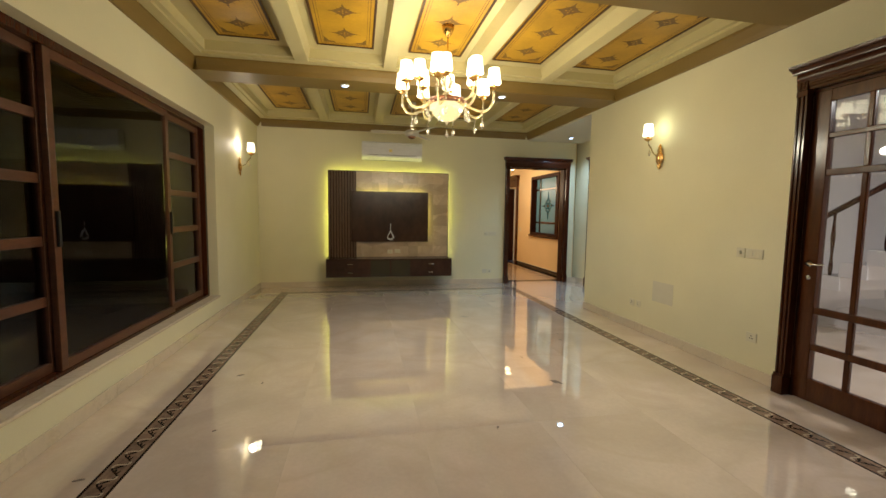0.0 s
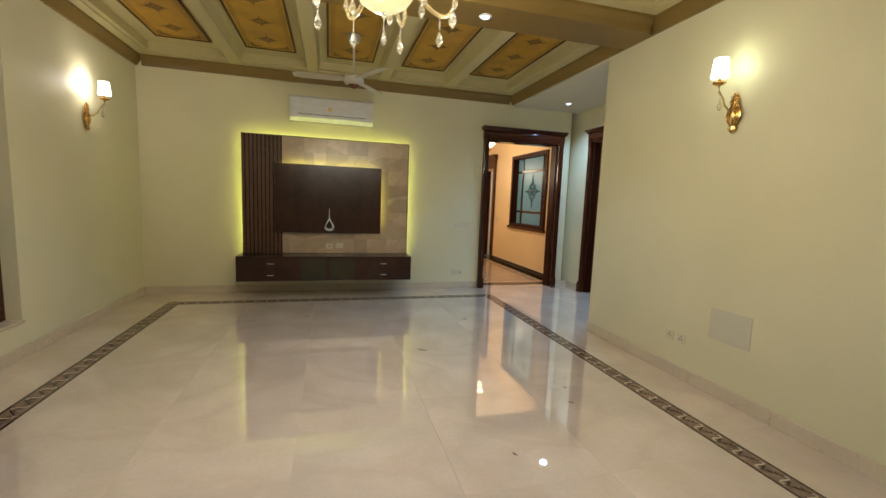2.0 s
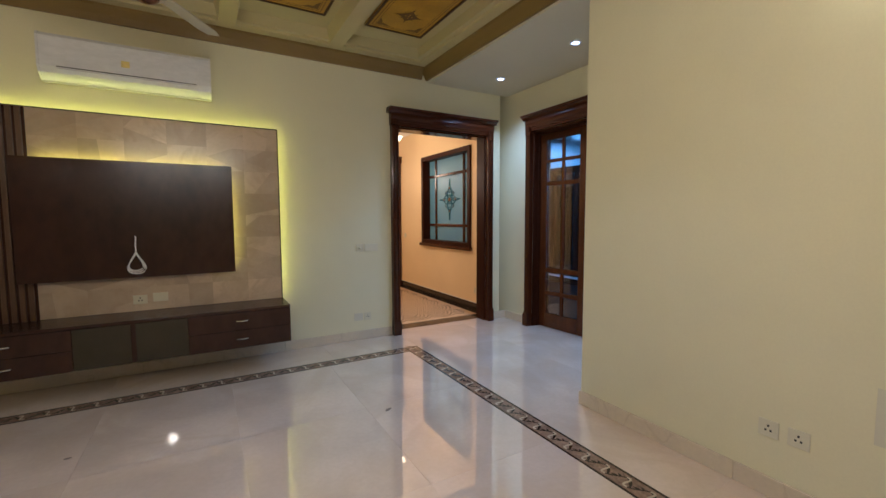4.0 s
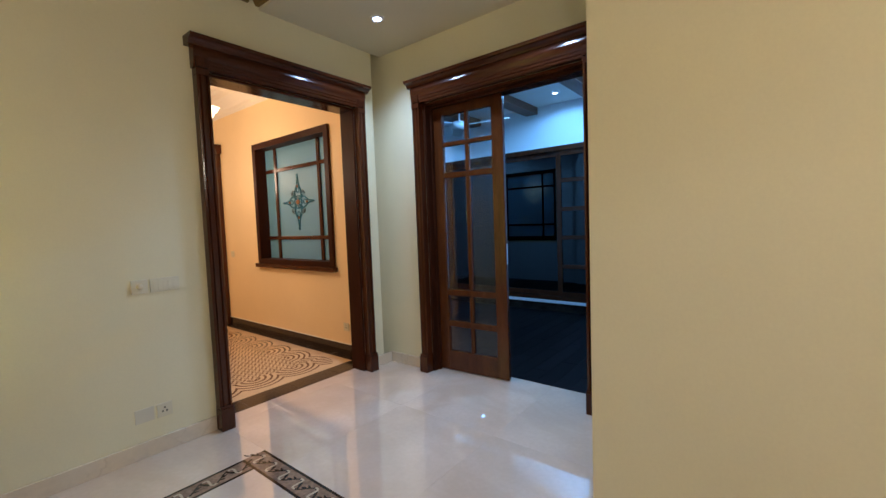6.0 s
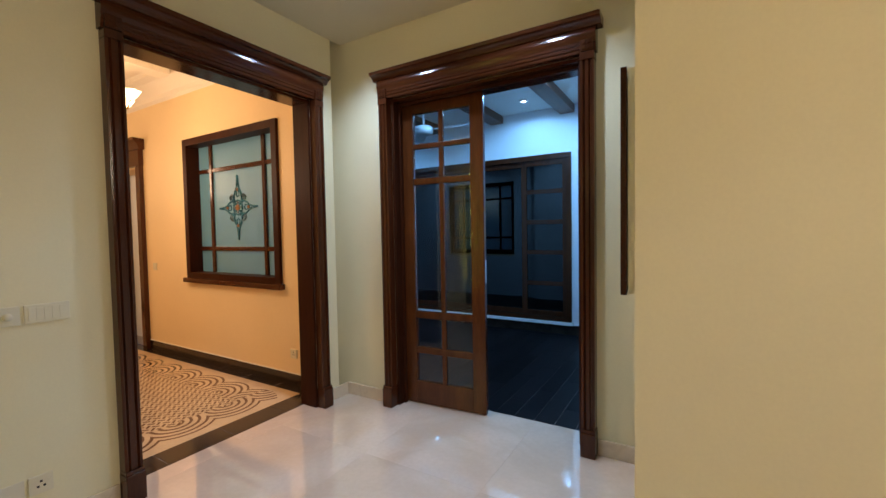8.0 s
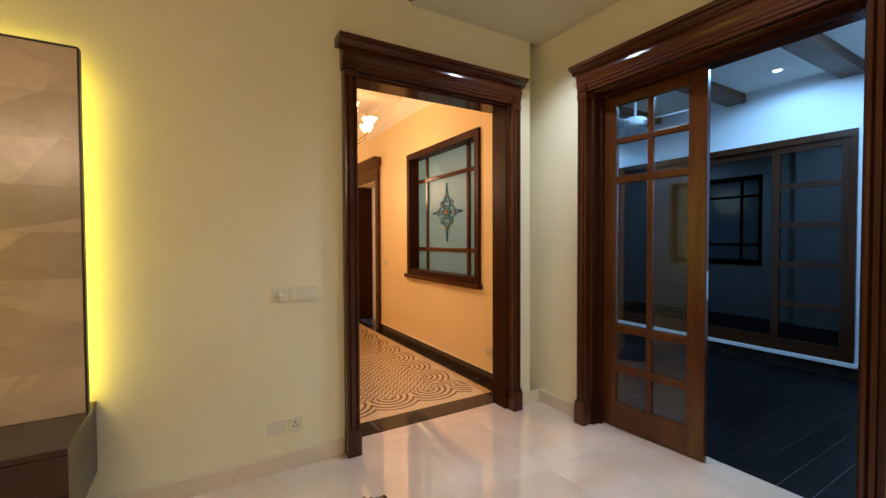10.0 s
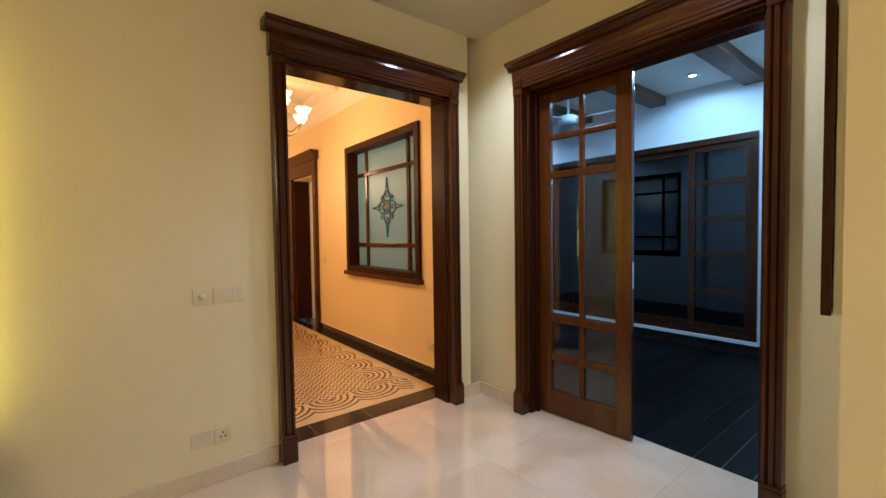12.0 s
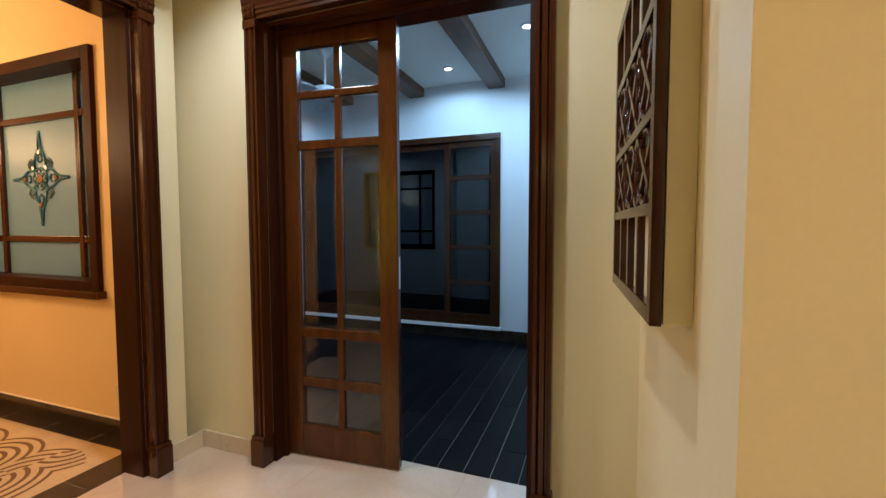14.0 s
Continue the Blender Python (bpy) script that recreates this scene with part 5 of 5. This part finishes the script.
# ---------------------------------------------------------------- dark room behind the glazed door
structure("dark_room_wall_east", wall_with_holes("y", DX1, DX1 + 0.2, DY0, DY1, 0, 3.4, [(6.86, 10.2, 0.17, 2.40)], ["blue_wall"]), "white wall in dim blue light with a sliding window", "wall")
structure("dark_room_wall_south", Build("blue_wall").box(XD + 0.25, DX1 + 0.2, DY0 - 0.2, DY0, 0, 3.4), "white wall in dim blue light", "wall")
structure("dark_room_wall_inner", Build("blue_wall").box(HX1 + 0.24, HX1 + 0.246, 10.36, DY1, 0, 3.4).box(HX1 + 0.24, HX1 + 0.246, YH, 8.76, 0, 3.4).box(HX1 + 0.24, HX1 + 0.246, 8.76, 10.36, 0, 0.85).box(HX1 + 0.24, HX1 + 0.246, 8.76, 10.36, 2.45, 3.4), "white wall in dim blue light round the inner window", "wall")
structure("dark_room_wall_north", Build("blue_wall").box(HX1 + 0.24, DX1 + 0.2, DY1, DY1 + 0.2, 0, 3.4), "white wall in dim blue light", "wall")
structure("dark_room_wall_west", wall_with_holes("y", XD + 0.25, XD + 0.256, DY0, YH, 0, 3.4, [(OPEN_Y[0], OPEN_Y[1], 0, ZD)], ["blue_wall"]), "white wall in dim blue light beside the door", "wall")
dc = Build("white_ceiling", "beam_wood")
dc.box(HX1 + 0.24, DX1, YH, DY1, 3.0, 3.4, 0).box(XD + 0.25, DX1, DY0, YH, 3.0, 3.4, 0)
for yy in (5.925, 6.91, 7.895, 8.88, 9.865, 10.85):
    dc.box(XD + 0.26, DX1, yy - 0.093, yy + 0.093, 2.90, 3.0, 1)
structure("dark_room_ceiling", dc, "white ceiling with dark wooden beams", "ceiling")
dskirt = Build("tile_dark").box(DX1 - 0.014, DX1, DY0, DY1, 0.002, 0.13, 0, 0.003).box(XD + 0.26, DX1 - 0.014, DY0, DY0 + 0.014, 0.002, 0.13, 0, 0.003)
structure("dark_room_skirting", dskirt, "black tile skirting", "skirting")
gw = thing("window_3", pose(DX1, 8.53, 0.17, 0, 0, -90), "dark wooden sliding window with barred side sash and night glass", "window", kind="structure")
L, HZ = 1.67, 2.23
f = Build("wood")
f.box(-L, L, -0.03, 0.12, 0, 0.06, 0, 0.004).box(-L, L, -0.03, 0.12, HZ - 0.07, HZ, 0, 0.004).box(-L, -L + 0.06, -0.03, 0.12, 0.06, HZ - 0.07, 0, 0.004).box(L - 0.06, L, -0.03, 0.12, 0.06, HZ - 0.07, 0, 0.004)
part("window_frame", f, gw)
part("window_sill", Build("white_trim").box(-L - 0.02, L + 0.02, -0.05, 0, -0.04, -0.001, 0, 0.004), gw, "white stone sill")
for a, c, barred in ((-L + 0.06, -1.0, False), (-1.0, 1.03, False), (1.0, L - 0.06, True)):
    yy = 0.02 if barred else 0.06
    s = Build("wood").box(a, a + 0.06, yy - 0.02, yy + 0.02, 0.06, HZ - 0.07, 0, 0.004).box(c - 0.06, c, yy - 0.02, yy + 0.02, 0.06, HZ - 0.07, 0, 0.004)
    s.box(a + 0.06, c - 0.06, yy - 0.02, yy + 0.02, 0.06, 0.13, 0, 0.004).box(a + 0.06, c - 0.06, yy - 0.02, yy + 0.02, HZ - 0.14, HZ - 0.07, 0, 0.004)
    sash = part("sash", s, gw)
    part("pane", Build("far_glass").box(a + 0.055, c - 0.055, yy - 0.003, yy + 0.003, 0.125, HZ - 0.135), sash)
    if barred:
        for z in (0.50, 0.92, 1.33, 1.74):
            part("glazing_bar", Build("wood_h").box(a + 0.06, c - 0.06, yy - 0.015, yy + 0.015, z - 0.03, z + 0.03, 0, 0.004), sash)
# added backdrop beyond the far glass, coloured dark to stand for night
structure("backdrop_wall_east", Build("night").box(9.6, 9.8, 2, 16, -0.1, 3.4), "backdrop wall outside the far window, coloured dark for night", "wall")
structure("backdrop_ground_east", Build("night").box(DX1 + 0.2, 9.6, 2, 16, -0.3, -0.1), "backdrop ground outside the far window, coloured dark for night", "ground")
dfan = thing("ceiling_fan", pose(6.2, 8.25, 3.0), "ceiling fan at rest in the dim room", "fan")
part("rod", Build("white_trim").lathe([(0.012, -0.36), (0.012, -0.08), (0.06, -0.06), (0.07, 0)], seg=12), dfan)
part("motor", Build("white_trim").lathe([(0.05, -0.46), (0.10, -0.45), (0.115, -0.42), (0.115, -0.385), (0.09, -0.36), (0.03, -0.345)], seg=28), dfan)
for i in range(3):
    bl = Build("white_trim").prism([(0.10, -0.045), (0.20, -0.065), (0.58, -0.07), (0.66, -0.045), (0.66, 0.045), (0.58, 0.065), (0.20, 0.055), (0.10, 0.045)], "z", -0.003, 0.003)
    part("blade", bl.turned(pose(0, 0, -0.40, 0, 0, 40 + 120 * i) @ pose(0, 0, 0, 10)), dfan)

# ---------------------------------------------------------------- stair hall behind the glazed door of the sconce wall
structure("stair_wall_east", Build("stairwall").box(SX1, SX1 + 0.2, SY0, SY1, 0, 3.4), "bright white stair hall wall", "wall")
structure("stair_wall_south", Build("stairwall").box(XR + 0.2, SX1 + 0.2, SY0 - 0.2, SY0, 0, 3.4), "bright white stair hall wall", "wall")
structure("stair_wall_north", Build("stairwall").box(XR + 0.2, SX1 + 0.2, SY1, SY1 + 0.2, 0, 3.4), "bright white stair hall wall", "wall")
structure("stair_wall_west", wall_with_holes("y", XR + 0.2, XR + 0.206, SY0, SY1, 0, 3.4, [(DOOR3[0], DOOR3[1], 0, ZD)], ["stairwall"]), "bright white stair hall wall beside the door", "wall")
structure("stair_ceiling", Build("stairwall").box(XR + 0.2, SX1 + 0.2, SY0 - 0.2, SY1 + 0.2, 3.3, 3.4), "white stair hall ceiling", "ceiling")
structure("stair_floor", Build("marble").box(XR + 0.2, SX1, SY0, SY1, -0.1, -0.001), "cream marble stair hall floor", "floor")
st = thing("staircase", pose(6.5, 5.0, 0, 0, 0, 180), "white marble stair with dark wooden handrail and balusters", "stairs")
for i in range(9):
    part("step", Build("stairwall").box(-0.6, 0.6, 0.28 * i, 0.28 * i + 0.30, 0.18 * i, 0.18 * (i + 1), 0, 0.006), st)
for i in range(9):
    part("baluster", Build("wood").lathe([(0.018, 0), (0.026, 0.1), (0.014, 0.25), (0.026, 0.5), (0.014, 0.7), (0.02, 0.85)], 0.54, 0.28 * i + 0.14, 10).turned(Matrix.Translation((0, 0, 0.18 * (i + 1)))), st)
part("handrail", Build("wood").tube([(0.54, 0.05, 0.98), (0.54, 0.28 * 8 + 0.2, 0.98 + 0.18 * 8)], 0.035), st, "dark wooden handrail")
part("newel", Build("wood").box(0.48, 0.60, -0.12, 0.0, 0, 1.15, 0, 0.01), st)

# ---------------------------------------------------------------- floors in pieces
structure("subfloor", Build("joint").box(XL - 0.25, XD + 0.25, YN - 0.25, YH - 0.021, -0.12, -0.0025), "stone bed under the marble floor", "floor")
floor = thing("floor", pose(0, 0, 0), "polished cream marble floor laid in large slabs", "floor", kind="structure")
IX0, IX1, IY1, IW = -1.365, 3.035, 7.545, 0.145


def slabs(x0, x1, y0, y1, nx, ny):
    w, h = (x1 - x0) / nx, (y1 - y0) / ny
    g = 0.0004
    d = Build("marble").box(-w / 2 + g, w / 2 - g, -h / 2 + g, h / 2 - g, -0.02, 0).mesh("marble_slab")
    for i in range(nx):
        for j in range(ny):
            ob = new("marble_slab", d)
            ob.parent = floor
            ob.location = (x0 + (i + 0.5) * w, y0 + (j + 0.5) * h, 0)


slabs(IX0 + IW, IX1 - IW, YN, IY1 - IW, 5, 10)
slabs(XL, IX0, YN, YB, 1, 10)
slabs(IX1, XR, YN, YR, 1, 8)
slabs(IX0, IX1, IY1, YB, 5, 1)
slabs(IX1, XD + 0.25, YR, YB, 2, 3)
slabs(OPEN_X[0], OPEN_X[1], YB, YH - 0.022, 2, 1)
slabs(XR, XR + 0.2, DOOR3[0], DOOR3[1], 1, 1)

inlay = thing("floor_inlay", pose(0, 0, 0), "brown marble inlay band with scrolling leaf pattern in the floor", "inlay", kind="structure")


def band(length, x, y, turn):
    """One straight run of inlay: dark edge lines, brown ground, and a wavy stem with leaves."""
    root = part("inlay_band", Build("inlay").box(0, length, 0.016, IW - 0.016, -0.02, 0.0), inlay, "", pose(x, y, 0, 0, 0, turn))
    for a, c in ((0.0, 0.016), (IW - 0.016, IW)):
        part("edge_line", Build("inlay_dark").box(0, length, a, c, -0.02, 0.0002), root)
    motif = Build("inlay_light", "inlay_dark")
    n = int(length / 0.135)
    step = length / n
    mid = IW / 2

    def leaf(cx, cy, ang, ln, wd, m, z):
        ca, sa = math.cos(ang), math.sin(ang)
        pts = [(t, wd * math.sin(math.pi * t ** 0.7)) for t in (0, 0.15, 0.35, 0.6, 0.85, 1.0)]
        pts += [(t, -w_) for t, w_ in reversed(pts[1:-1])]
        motif.slab([(cx + ln * t * ca - w_ * sa, cy + ln * t * sa + w_ * ca) for t, w_ in pts], 0.0, z, m)

    def stroke(fn, m, z, wide, count=10):
        p = [fn(q / count) for q in range(count + 1)]
        for q in range(count):
            (xa, ya), (xb, yb) = p[q], p[q + 1]
            ln = math.hypot(xb - xa, yb - ya) or 1
            w0, w1 = wide(q / count), wide((q + 1) / count)
            nx, ny = -(yb - ya) / ln, (xb - xa) / ln
            motif.slab([(xa - nx * w0, ya - ny * w0), (xb - nx * w1, yb - ny * w1), (xb + nx * w1, yb + ny * w1), (xa + nx * w0, ya + ny * w0)], 0.0, z, m)

    for i in range(n):
        cx = (i + 0.5) * step
        # light hooked stem crossing the band
        stroke(lambda t: (cx - 0.2 * step + 0.36 * step * t + 0.012 * math.sin(2 * math.pi * t), mid + 0.037 * math.cos(math.pi * (1.3 * t - 0.15))), 0, 0.0006, lambda t: 0.0062)
        # dark stems and leaves running back to the next hook
        stroke(lambda t: (cx + 0.05 * step + 0.78 * step * t, mid - 0.034 * math.cos(math.pi * t)), 1, 0.0004, lambda t: 0.0045)
        stroke(lambda t: (cx - 0.30 * step + 0.42 * step * t, mid + 0.028 - 0.058 * t - 0.012 * math.sin(math.pi * t)), 1, 0.0005, lambda t: 0.002 + 0.007 * math.sin(math.pi * min(t + 0.05, 1)))
        leaf(cx + 0.42 * step, mid - 0.004, 0.25, 0.040, 0.0075, 1, 0.0005)
        leaf(cx + 0.30 * step, mid - 0.014, -0.35, 0.036, 0.0065, 1, 0.0005)
    tagged(part("scroll_motif", motif, root), kind="stuff")
    return root


band(IY1 - YN, IX0 + IW, YN, 90)
band(IY1 - YN, IX1, YN, 90)
band(IX1 - IX0 - 2 * IW, IX0 + IW, IY1 - IW, 0)

# plank tiles of the dark room
dbed = structure("dark_room_subfloor", Build("grout").box(HX1 + 0.24, DX1 + 0.2, DY0 - 0.2, DY1 + 0.2, -0.12, -0.004), "grey grout bed of the plank floor", "floor")
dfloor = thing("dark_room_floor", pose(0, 0, 0), "ebony plank tiles with grey joints", "floor", kind="structure")
PL, PW = 0.90, 0.15
meshes = {}
for j in range(int((11.0 - DY0) / PW)):
    west = XD + 0.25 if DY0 + (j + 1) * PW < YH else HX1 + 0.24
    for i in range(6):
        x0 = XD + 0.25 - (j % 3) * 0.3 - 0.3 + i * PL
        a, c = max(x0, west), min(x0 + PL, DX1)
        if c - a < 0.05:
            continue
        w = round(c - a, 3)
        if w not in meshes:
            meshes[w] = Build("plank").box(-w / 2 + 0.0022, w / 2 - 0.0022, -PW / 2 + 0.0018, PW / 2 - 0.0018, -0.02, 0).mesh("plank_tile")
        ob = new("plank_tile", meshes[w])
        ob.parent = dfloor
        ob.location = ((a + c) / 2, DY0 + (j + 0.5) * PW, 0)

# scraps and smudges lying on the marble
M["scrap"] = mat("dry_plaster_scrap", (0.16, 0.12, 0.09), 0.7, vary=0.3, scale=40)
random.seed(9)
for x, y, r, turn in ((-1.0, 3.61, 0.030, 20), (-0.78, 3.40, 0.020, 80), (-0.91, 2.64, 0.018, 40), (1.465, 5.36, 0.045, 150), (0.94, 2.37, 0.022, 60), (1.69, 3.02, 0.060, 130), (-1.44, 2.22, 0.028, 10), (1.63, 3.66, 0.018, 120), (2.30, 4.15, 0.022, 140), (2.39, 4.38, 0.018, 100), (0.36, 6.66, 0.02, 0), (2.20, 6.30, 0.035, 30)):
    out = []
    for i in range(12):
        a = 2 * math.pi * i / 12
        k = 0.7 + 0.5 * random.random()
        out.append((r * k * math.cos(a), r * k * 0.38 * math.sin(a)))
    tagged(part("floor_scrap", Build("scrap").slab(out, 0.0001, 0.0022), None, "", pose(x, y, 0, 0, 0, turn)), "small grey brown scrap of dirt on the marble", "scrap", "scraps on the floor")
